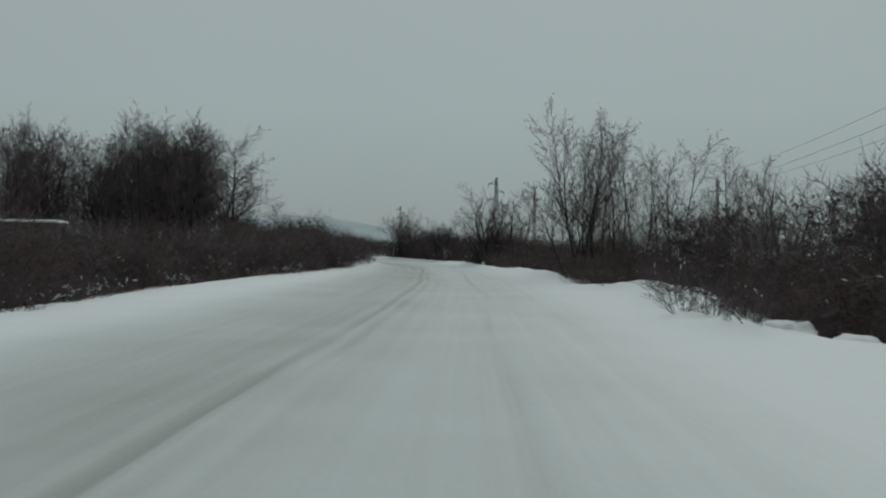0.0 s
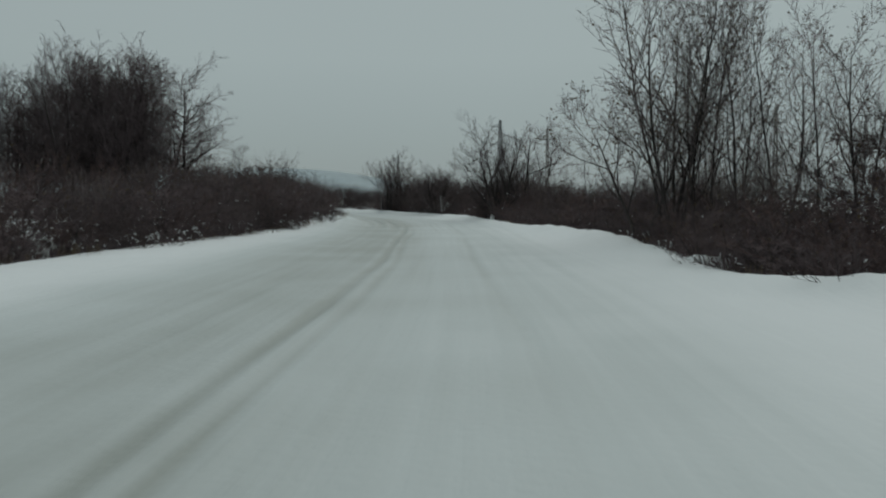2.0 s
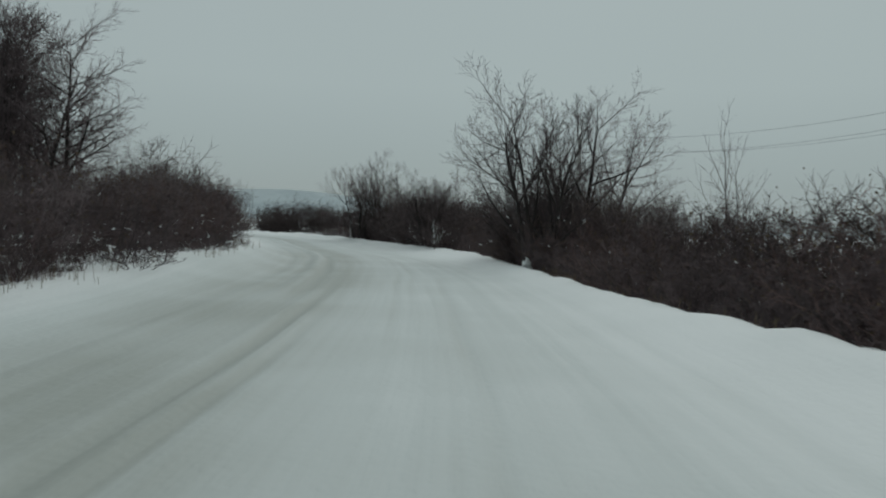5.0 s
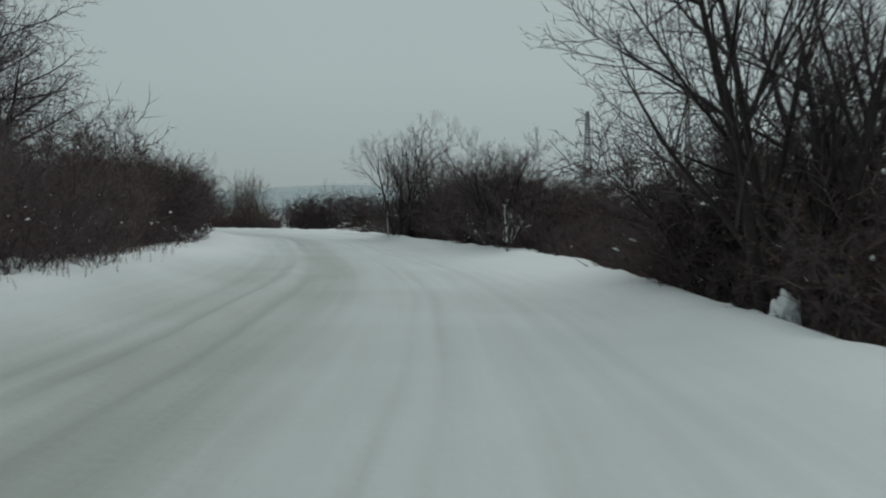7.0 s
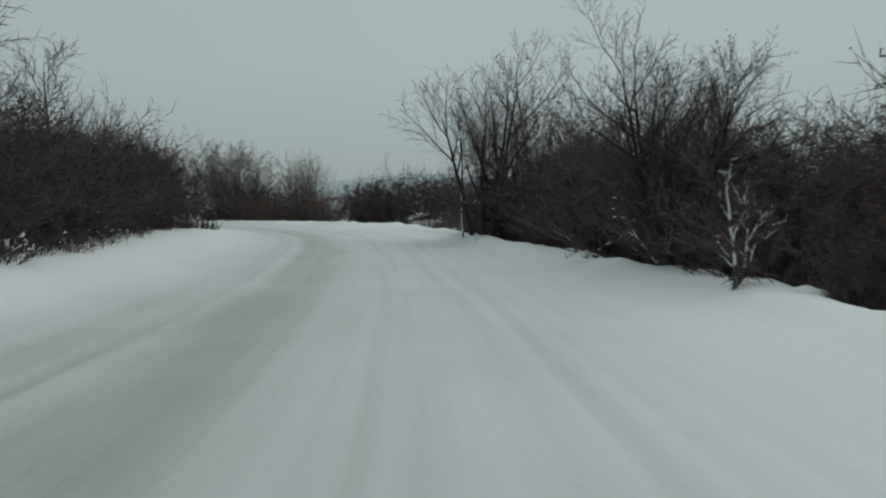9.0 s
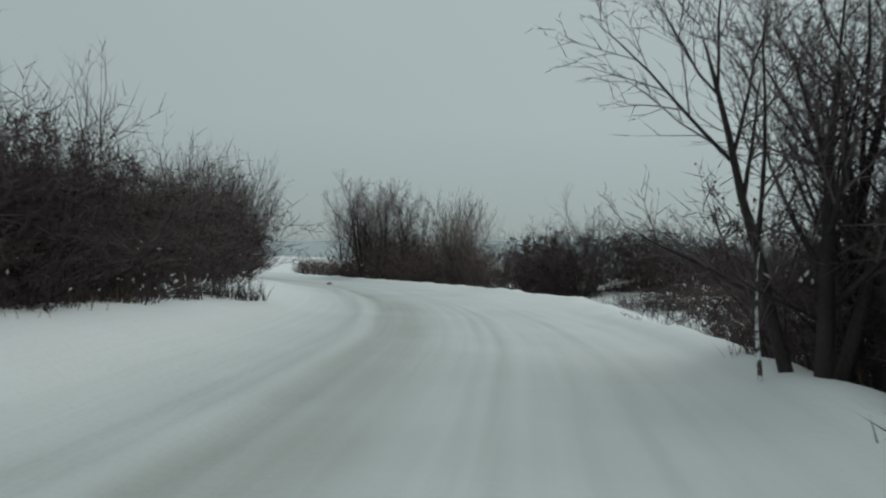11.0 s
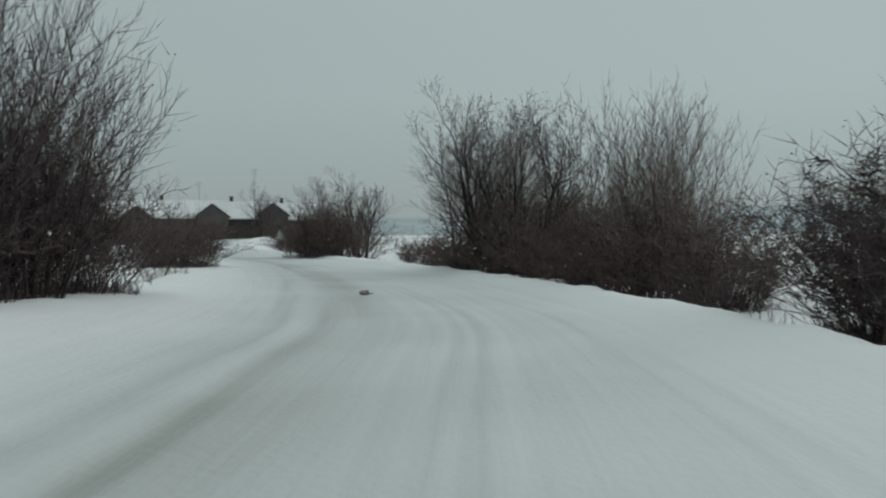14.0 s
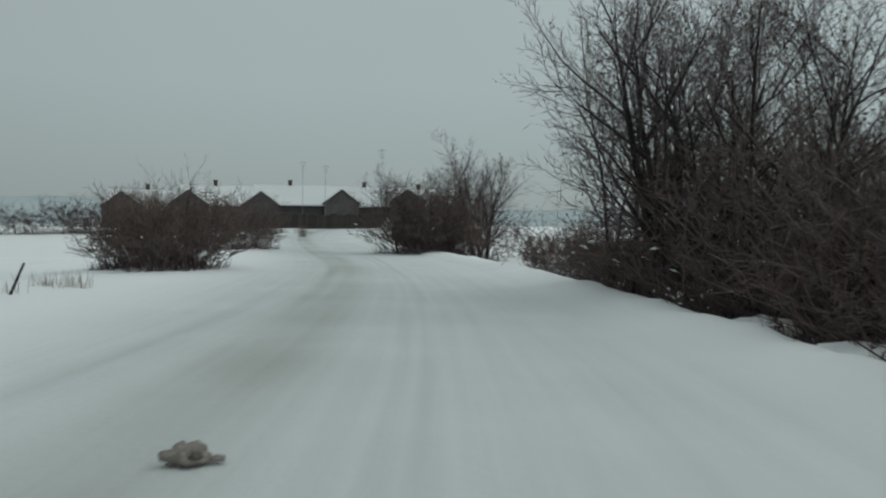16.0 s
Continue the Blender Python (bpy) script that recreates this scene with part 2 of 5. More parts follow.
AXIS = smooth_line(LINE, 0.35)
STEP = np.hypot(*np.diff(AXIS, axis=0).T)
AXIS_S = np.concatenate([[0], np.cumsum(STEP)])
AXIS_S -= AXIS_S[np.argmin(np.hypot(AXIS[:, 0], AXIS[:, 1]))]
AXIS_T = np.gradient(AXIS, axis=0)
AXIS_T /= np.hypot(*AXIS_T.T)[:, None]
AXIS_R = np.stack([AXIS_T[:, 1], -AXIS_T[:, 0]], 1)


def on_road(s, o):
    """The place s metres along the line and o metres to its right."""
    p = [np.interp(s, AXIS_S, AXIS[:, k]) + o * np.interp(s, AXIS_S, AXIS_R[:, k]) for k in (0, 1)]
    return np.array(p)


def road_coords(x, y):
    """Along and across for places in the plane."""
    x, y = np.atleast_1d(x).astype(float), np.atleast_1d(y).astype(float)
    s, o = np.empty_like(x), np.empty_like(x)
    coarse = slice(None, None, 4)
    for i in range(0, len(x), 2000):
        dx = x[i : i + 2000, None] - AXIS[coarse, 0]
        dy = y[i : i + 2000, None] - AXIS[coarse, 1]
        k = np.argmin(dx * dx + dy * dy, axis=1)
        n = np.arange(len(k))
        right, s[i : i + 2000] = AXIS_R[coarse][k], AXIS_S[coarse][k]
        o[i : i + 2000] = dx[n, k] * right[:, 0] + dy[n, k] * right[:, 1]
        far = np.hypot(dx[n, k], dy[n, k])
        o[i : i + 2000] = np.where(np.abs(o[i : i + 2000]) < 0.6 * far, np.sign(o[i : i + 2000] + 1e-9) * far, o[i : i + 2000])
    return s, o


PROFILE = np.array([(-400, -0.2), (-16, -0.2), (-11, -0.25), (-9.4, -0.12), (-8.4, 0.02), (-6.5, 0.06), (-5.0, 0.06), (-4.2, 0.01), (-3, 0.0), (2.4, 0.0), (3.1, 0.05),
                    (3.7, 0.10), (4.2, 0.08), (4.9, -0.08), (5.8, -0.3), (8, -0.25), (14, -0.1), (400, -0.1)])


def lip(s):
    """Where the snow ends at the hedge of the ditch."""
    return np.interp(s, (0, 11, 13, 15, 18, 21, 26.8, 28.4, 31, 33, 36, 44, 50, 54, 58, 64, 70, 76, 80, 84, 87, 92, 96, 100, 106, 110, 116, 120, 124, 130, 140, 150, 170),
                     (4.9, 5.2, 4.8, 4.7, 5.3, 5.9, 6.0, 4.5, 4.15, 4.2, 4.5, 4.7, 4.1, 3.75, 3.52, 3.48, 3.6, 4.1, 4.3, 4.7, 4.3, 3.7, 3.2, 3.0, 3.1, 3.7, 4.1, 4.2, 4.0, 3.7, 3.7, 3.6, 3.6))


def verge(s):
    """Where the hedge across the verge begins."""
    return np.interp(s, (8, 16, 24, 30, 36, 42, 50, 56, 62, 70, 78, 86, 96, 102, 108, 114, 120, 126, 130, 137, 150, 160),
                     (-8.4, -8.7, -9.8, -9.6, -8.6, -7.4, -6.8, -5.9, -5.3, -5.3, -5.9, -6.3, -6.4, -6.5, -6.8, -7.1, -7.2, -6.9, -6.6, -8.0, -7.9, -7.3))


def level(s, o):
    """The height of the snow, without its small lumps."""
    # the bank that carries the hedge across the verge
    rise = np.interp(s, (16, 28, 50, 56, 62, 102, 110, 116, 126, 132, 140), (0.0, 0.08, 0.03, 0.15, 0.40, 0.36, 0.26, 0.32, 0.36, 0.25, 0.04))
    f = np.clip((-3.4 - o) / (-3.4 - verge(s)), 0, 1)
    bank = rise * f * f * (3 - 2 * f) * np.clip((o + 26) / 12, 0, 1)
    g = np.clip((o - 0.9) / 2.0, 0, 1)
    o = o + (4.4 - lip(s)) * g * g * (3 - 2 * g)
    k = np.clip((s - 86) / 16, 0, 1)
    z = np.interp(o, PROFILE[:, 0], PROFILE[:, 1]) + 0.22 * k * k * (3 - 2 * k) + bank
    z = z + np.interp(s, (0, 15, 19, 27, 28.6, 31, 33, 36, 40, 49, 54, 66, 78, 90, 106, 120, 150), (0.08, 0.08, 0.24, 0.28, 0.0, 0.0, 0.06, 0.1, 0.20, 0.18, 0.06, 0.08, 0.12, 0.14, 0.12, 0.15, 0.08)) * np.exp(-(((o - 4.0) / 0.75) ** 2)) + np.interp(s, (150, 178, 198, 236, 330), (0, 0.08, 0.25, 1.75, 3.0))
    z = z + 0.6 * np.exp(-(((s - 114.5) / 3.8) ** 2) - ((o - 9.0) / 2.6) ** 2)
    z = z + 0.5 * np.exp(-(((s - 123) / 6) ** 2) - ((o - 10.0) / 2.8) ** 2)
    return z


def height_at(x, y):
    s, o = road_coords(x, y)
    return float(level(s, o)[0])


# ---- ground: one snow sheet to the horizon, and the packed road on it ----
def build_ground():
    xs = np.unique(np.round(np.concatenate([-np.geomspace(150, 3600, 26), np.arange(-148, 64, 2.0), np.geomspace(64, 3600, 26)]), 2))
    ys = np.unique(np.round(np.concatenate([-np.geomspace(30, 3000, 22), np.arange(-28, 250, 2.0), np.geomspace(250, 3600, 26)]), 2))
    gx, gy = np.meshgrid(xs, ys)
    s, o = road_coords(gx.ravel(), gy.ravel())
    z = level(s, o)
    bumps = np.array([0.10 * noise.noise(Vector((x * 0.12, y * 0.12, 0))) + 0.05 * noise.noise(Vector((x * 0.5, y * 0.5, 3))) for x, y in zip(gx.ravel(), gy.ravel())])
    z = z + bumps * (np.abs(o) > 9)
    under = (o > -12.0) & (o < 11.0) & (s < AXIS_S[-1] - 2)
    z = np.where(under, z - 0.45, z)
    verts = np.stack([gx.ravel(), gy.ravel(), z], 1).tolist()
    nx, ny = len(xs), len(ys)
    faces = [(j * nx + i, j * nx + i + 1, (j + 1) * nx + i + 1, (j + 1) * nx + i) for j in range(ny - 1) for i in range(nx - 1)]
    ob = new("ground", mesh_from("ground", verts, faces, SNOW))
    tagged(ob, "open fields under smooth fresh snow", "snow field", kind="structure")


# across, half width, depth (a ridge where negative), dirt, and the stretch of road that shows it
RUTS = ((-1.80, 0.09, 0.020, 0.55, -30, 24), (-1.80, 0.10, 0.045, 0.80, -30, 62), (-1.48, 0.08, 0.030, 0.50, -30, 58), (-2.35, 0.40, 0.012, 0.22, -30, 60), (-1.10, 0.25, 0.010, 0.16, -30, 60), (-2.95, 0.16, 0.020, 0.22, 20, 75), (-3.5, 0.14, 0.024, 0.12, 38, 90),
        (-2.60, 0.16, -0.060, -0.10, 56, 104), (-2.28, 0.17, 0.034, 0.46, 50, 240), (-1.72, 0.44, 0.018, 0.50, 52, 240), (-3.15, 0.14, 0.030, 0.22, 84, 150), (-2.75, 0.12, -0.030, -0.05, 100, 150),
        (-0.46, 0.065, 0.015, 0.22, 46, 240), (-0.18, 0.06, 0.017, 0.30, 54, 240), (0.04, 0.06, -0.012, -0.04, 54, 240), (0.36, 0.09, 0.024, 0.26, -30, 66), (0.16, 0.06, 0.012, 0.10, -30, 60), (-0.75, 0.12, 0.008, 0.06, -30, 240),
        (0.52, 0.08, 0.018, 0.14, 56, 104), (0.96, 0.09, 0.018, 0.18, 50, 120), (1.32, 0.08, 0.010, 0.08, 30, 240), (1.75, 0.16, 0.008, 0.06, -30, 240), (2.2, 0.14, 0.012, 0.06, -30, 240))


def build_road():
    across = np.unique(np.round(np.concatenate([np.arange(-13.5, -8, 0.5), np.arange(-8, -3.7, 0.2), np.arange(-3.7, 2.4, 0.075), np.arange(2.4, 6.2, 0.15), np.arange(6.2, 12.6, 0.5)]), 3))
    rows = np.array([i for i in range(len(AXIS)) if -6 < AXIS_S[i] < 170 or i % 4 == 0 or i == len(AXIS) - 1])
    s, o = np.meshgrid(AXIS_S[rows], across, indexing="ij")
    x = AXIS[rows, 0][:, None] + o * AXIS_R[rows, 0][:, None]
    y = AXIS[rows, 1][:, None] + o * AXIS_R[rows, 1][:, None]
    z, wear = level(s, o), np.zeros_like(s)
    for at, wide, deep, dirt, s0, s1 in RUTS:
        drift = 0.09 * np.sin(s * 0.11 + at * 0.9) + 0.05 * np.sin(s * 0.31 + at * 1.7) + 0.02 * np.sin(s * 0.83 + at)
        strength = (0.62 + 0.38 * np.sin(s * 0.17 + at * 4) * np.sin(s * 0.053 + at) + 0.15 * np.sin(s * 0.71 + at * 9)) * np.clip((s - s0) / 9, 0, 1) * np.clip((s1 - s) / 9, 0, 1)
        shape = np.exp(-(((o - at - drift) / wide) ** 2))
        rim = np.exp(-(((np.abs(o - at - drift) - 2.1 * wide) / (0.6 * wide)) ** 2))
        z += strength * (-deep * shape + 0.35 * deep * rim)
        wear += dirt * strength * shape
    early = np.clip((90 - s) / 16, 0, 1)
    wear += (0.08 + 0.20 * np.clip((s - 26) / 16, 0, 1)) * early * np.exp(-(((o + 2.7) / 1.5) ** 4)) + 0.18 * np.exp(-(((o + 3.1) / 2.0) ** 4))
    wear += (0.33 + 0.10 * early) * np.exp(-(((o + 0.6 + 0.9 * early) / (2.9 + 0.9 * early)) ** 4))
    flat_s, flat_o = s.ravel(), o.ravel()
    lumps = np.array([noise.noise(Vector((a * 0.9, b * 0.9, 0))) + 0.5 * noise.noise(Vector((a * 2.3, b * 2.3, 5))) for a, b in zip(flat_s, flat_o)]).reshape(s.shape)
    edge = np.clip((np.abs(o + 0.9) - 3.2) / 2.0, 0, 1)
    bank = np.exp(-(((o - lip(s) + 0.2) / 0.7) ** 2))
    z += lumps * (0.006 + 0.035 * edge + 0.07 * bank)
    z[:, 0] -= 0.35
    z[:, -1] -= 0.35
    z[0, :] -= 0.4
    z[-1, :] -= 0.4
    verts = np.stack([x.ravel(), y.ravel(), z.ravel()], 1).tolist()
    n, m = s.shape
    faces = [(j * m + i, j * m + i + 1, (j + 1) * m + i + 1, (j + 1) * m + i) for j in range(n - 1) for i in range(m - 1)]
    me = mesh_from("road", verts, faces, ROAD)
    layer = me.attributes.new("wear", "FLOAT", "POINT")
    layer.data.foreach_set("value", wear.ravel().astype(np.float32))
    uv = me.uv_layers.new(name="along")
    loops = np.empty(len(me.loops), dtype=np.int32)
    me.loops.foreach_get("vertex_index", loops)
    uv.data.foreach_set("uv", np.stack([flat_o[loops], flat_s[loops]], 1).astype(np.float32).ravel())
    tagged(new("road", me), "snow-packed country road with brownish tyre ruts", "road", kind="structure")


build_ground()
build_road()


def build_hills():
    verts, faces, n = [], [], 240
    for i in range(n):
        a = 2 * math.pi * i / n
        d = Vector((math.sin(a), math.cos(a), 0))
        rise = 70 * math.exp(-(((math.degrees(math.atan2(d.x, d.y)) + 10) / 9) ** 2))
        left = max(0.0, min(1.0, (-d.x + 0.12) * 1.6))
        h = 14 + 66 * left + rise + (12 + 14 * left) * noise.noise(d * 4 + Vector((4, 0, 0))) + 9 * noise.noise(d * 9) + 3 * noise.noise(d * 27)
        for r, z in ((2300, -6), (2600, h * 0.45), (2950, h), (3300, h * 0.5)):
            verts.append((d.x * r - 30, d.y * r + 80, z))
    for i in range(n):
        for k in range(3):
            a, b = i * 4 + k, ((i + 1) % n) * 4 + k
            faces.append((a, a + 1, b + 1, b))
    tagged(new("backdrop", mesh_from("backdrop", verts, faces, HILL)), "low far hills, winter haze painted into their pale colour", "hills", kind="structure")


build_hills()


# ---- woody plants ----
class Wood:
    """Collects tapered branches, sorted into thick and thin, with spots for snow and leaves."""

    def __init__(self, seed, least=0.005):
        self.least = least
        self.rng = random.Random(seed)
        self.thick, self.thin = ([], []), ([], [])
        self.spots = []

    def tube(self, pts, radii, sides, thin):
        verts, faces = self.thin if thin else self.thick
        base = len(verts)
        count = len(pts)
        for k, (p, r) in enumerate(zip(pts, radii)):
            if k == count - 1:
                verts.append(tuple(p))
                break
            d = (pts[k + 1] - p).normalized()
            u = d.orthogonal().normalized()
            v = d.cross(u)
            for j in range(sides):
                a = 2 * math.pi * j / sides
                verts.append(tuple(p + (u * math.cos(a) + v * math.sin(a)) * r))
        for k in range(count - 2):
            for j in range(sides):
                a, b = base + k * sides + j, base + k * sides + (j + 1) % sides
                faces.append((a, b, b + sides, a + sides))
        tip, last = base + (count - 1) * sides, base + (count - 2) * sides
        for j in range(sides):
            faces.append((last + j, last + (j + 1) % sides, tip))

    def grow(self, p, d, length, radius, depth, spec):
        """spec: for each depth (segments, sides, wobble, pull upward, children, first child, length ratio, spread, thin)."""
        rng = self.rng
        seg, sides, wobble, up, kids, start, ratio, spread, thin = spec[depth]
        pts, radii, dirs = [p.copy()], [radius], [d.copy()]
        for k in range(seg):
            d = (d + Vector((rng.gauss(0, wobble), rng.gauss(0, wobble), rng.gauss(0, wobble) + up))).normalized()
            if p.z < 0.5 and d.z < 0.15:
                d = Vector((d.x, d.y, abs(d.z) + 0.2)).normalized()
            p = p + d * (length / seg)
            pts.append(p.copy())
            radii.append(radius * (1 - 0.8 * (k + 1) / seg))
            dirs.append(d.copy())
        self.tube(pts, radii, sides, thin)
        if depth >= 1:
            self.spots.append((pts[len(pts) // 2], dirs[len(dirs) // 2], radius, depth))
        if depth + 1 >= len(spec):
            return
        turn = rng.uniform(0, 6.28)
        for c in range(kids):
            f = start + (1 - start) * (c + rng.random()) / kids
            k = min(seg - 1, int(f * seg))
            w = f * seg - k
            at = pts[k].lerp(pts[k + 1], w)
            axis = dirs[k + 1]
            turn += 2.4 + rng.gauss(0, 0.4)
            side = axis.orthogonal().normalized()
            side = side * math.cos(turn) + axis.cross(side) * math.sin(turn)
            a = radians(spread + rng.gauss(0, 9))
            way = (axis * math.cos(a) + side * math.sin(a)).normalized()
            if at.z < 0.8 and way.z < 0.15:
                way = Vector((way.x, way.y, abs(way.z) + 0.15)).normalized()
            size = length * ratio * (1.15 - 0.6 * f) * rng.uniform(0.75, 1.25)
            self.grow(at, way, size, max(self.least, radii[k] * 0.55), depth + 1, spec)

    def leaves(self, count, size, depth, low=0.0, deep=1.0, broad=0.45):
        rng, verts, faces = self.rng, [], []
        spots = [q for q in self.spots if (q[3] >= depth if broad > 0.3 else q[3] == depth) and q[0].z >= low] or self.spots
        top = max(q[0].z for q in spots)
        dense = [q for q in spots if q[0].z < deep * top] or spots
        if broad < 0.3:
            wide = sorted(math.hypot(q[0].x, q[0].y) for q in dense)[int(0.75 * len(dense))]
            dense = spots = [q for q in dense if math.hypot(q[0].x, q[0].y) <= wide]
        for _ in range(count):
            p, d, r, _ = rng.choice(dense if rng.random() < 0.8 else spots)
            p = p + Vector((rng.gauss(0, 0.1), rng.gauss(0, 0.1), rng.gauss(0, 0.08))) * 0.5
            a = Vector((rng.gauss(0, 1), rng.gauss(0, 1), rng.gauss(0, 1))).normalized() * size * rng.uniform(0.6, 1.3)
            b = a.orthogonal().normalized() * size * broad
            lift = a.cross(b).normalized() * size * 0.2
            n = len(verts)
            if broad < 0.3:
                verts += [tuple(p - b), tuple(p + b), tuple(p + a)]
                faces.append((n, n + 1, n + 2))
                continue
            verts += [tuple(p), tuple(p + a * 0.5 + b + lift), tuple(p + a), tuple(p + a * 0.5 - b + lift)]
            faces += [(n, n + 1, n + 2), (n, n + 2, n + 3)]
        return verts, faces

    def litter(self, count, wide, high):
        """Dead stalks standing round the foot of a bush."""
        rng, verts, faces = self.rng, [], []
        for _ in range(count):
            a, r = rng.uniform(0, 6.283), wide * math.sqrt(rng.random())
            p = Vector((r * math.cos(a), r * math.sin(a), -0.08))
            d = Vector((rng.gauss(0, 0.35), rng.gauss(0, 0.35), 1)).normalized() * high * rng.uniform(0.4, 1.1)
            b = Vector((rng.gauss(0, 1), rng.gauss(0, 1), 0)).normalized() * 0.010
            n = len(verts)
            verts += [tuple(p - b), tuple(p + b), tuple(p + d)]
            faces.append((n, n + 1, n + 2))
        return verts, faces

    def snow(self, count, size, high=99.0, low_depth=1):
        rng, verts, faces = self.rng, [], []
        spots = [q for q in self.spots if q[0].z < high and q[3] >= low_depth] or self.spots
        for _ in range(count):
            p, d, r, _ = rng.choice(spots)
            long = Vector((d.x, d.y, d.z * 0.6))
            long = (long.normalized() if long.length > 0.05 else Vector((1, 0, 0))) * size * rng.uniform(0.8, 2.2)
            wide = long.cross(Vector((0, 0, 1)))
            wide = (wide.normalized() if wide.length > 1e-3 else Vector((1, 0, 0))) * size * rng.uniform(0.35, 0.7)
            top = Vector((0, 0, size * rng.uniform(0.4, 0.7)))
            p = p + Vector((0, 0, r + size * 0.1))
            n = len(verts)
            verts += [tuple(q) for q in (p - long, p + wide - long * 0.2, p + long, p - wide + long * 0.1, p + top, p - top * 0.35)]
            faces += [(n, n + 1, n + 4), (n + 1, n + 2, n + 4), (n + 2, n + 3, n + 4), (n + 3, n, n + 4), (n + 1, n, n + 5), (n + 2, n + 1, n + 5), (n + 3, n + 2, n + 5), (n, n + 3, n + 5)]
        return verts, faces


#          seg sides wobble up    kids start ratio spread thin
BUSH = [(4, 3, 0.17, 0.04, 7, 0.12, 0.48, 46, False), (2, 3, 0.18, 0.05, 5, 0.1, 0.64, 44, True), (1, 3, 0.1, 0.03, 0, 0, 0, 0, True)]
THICKET = [(4, 3, 0.17, 0.04, 9, 0.1, 0.48, 46, False), (2, 3, 0.18, 0.05, 6, 0.1, 0.62, 44, True), (1, 3, 0.1, 0.03, 0, 0, 0, 0, True)]
TUFT = [(3, 3, 0.17, 0.04, 6, 0.12, 0.48, 46, False), (1, 3, 0.18, 0.05, 4, 0.1, 0.62, 44, True), (1, 3, 0.1, 0.03, 0, 0, 0, 0, True)]
BROOM = [(5, 4, 0.07, 0.05, 12, 0.15, 0.45, 26, False), (2, 3, 0.10, 0.10, 6, 0.12, 0.55, 26, True), (1, 3, 0.08, 0.1, 0, 0, 0, 0, True)]
SPREADING = [(6, 6, 0.08, 0.04, 8, 0.18, 0.60, 42, False), (5, 4, 0.09, 0.07, 8, 0.12, 0.50, 38, False), (3, 3, 0.10, 0.08, 7, 0.12, 0.52, 34, True), (1, 3, 0.08, 0.07, 2, 0.2, 0.55, 36, True), (1, 3, 0.1, 0.05, 0, 0, 0, 0, True)]
WIDE = [(6, 6, 0.10, -0.01, 11, 0.14, 0.58, 48, False), (5, 4, 0.13, 0.03, 9, 0.10, 0.50, 46, False), (3, 3, 0.14, 0.04, 7, 0.12, 0.5, 42, True), (1, 3, 0.1, 0.05, 0, 0, 0, 0, True)]
CROOKED = [(7, 5, 0.16, 0.06, 6, 0.25, 0.42, 42, False), (4, 4, 0.2, 0.05, 3, 0.2, 0.45, 44, True), (2, 3, 0.2, 0.03, 0, 0, 0, 0, True)]
SLIM = [(7, 5, 0.05, 0.05, 13, 0.22, 0.36, 38, False), (4, 4, 0.12, 0.10, 7, 0.15, 0.52, 36, False), (2, 3, 0.15, 0.08, 6, 0.12, 0.55, 38, True), (1, 3, 0.1, 0.06, 0, 0, 0, 0, True)]
FOREST = [(7, 5, 0.04, 0.05, 17, 0.16, 0.40, 48, False), (4, 3, 0.12, 0.09, 9, 0.12, 0.52, 42, True), (1, 3, 0.14, 0.10, 6, 0.1, 0.55, 36, True), (1, 3, 0.1, 0.06, 0, 0, 0, 0, True)]
EDGE = [(8, 6, 0.04, 0.04, 20, 0.14, 0.50, 66, False), (5, 4, 0.10, 0.045, 11, 0.12, 0.46, 46, False), (2, 3, 0.13, 0.05, 8, 0.1, 0.5, 40, True), (1, 3, 0.1, 0.05, 0, 0, 0, 0, True)]
SAPLING = [(6, 4, 0.06, 0.04, 8, 0.25, 0.42, 28, False), (3, 3, 0.10, 0.08, 5, 0.2, 0.5, 30, True), (1, 3, 0.1, 0.05, 0, 0, 0, 0, True)]


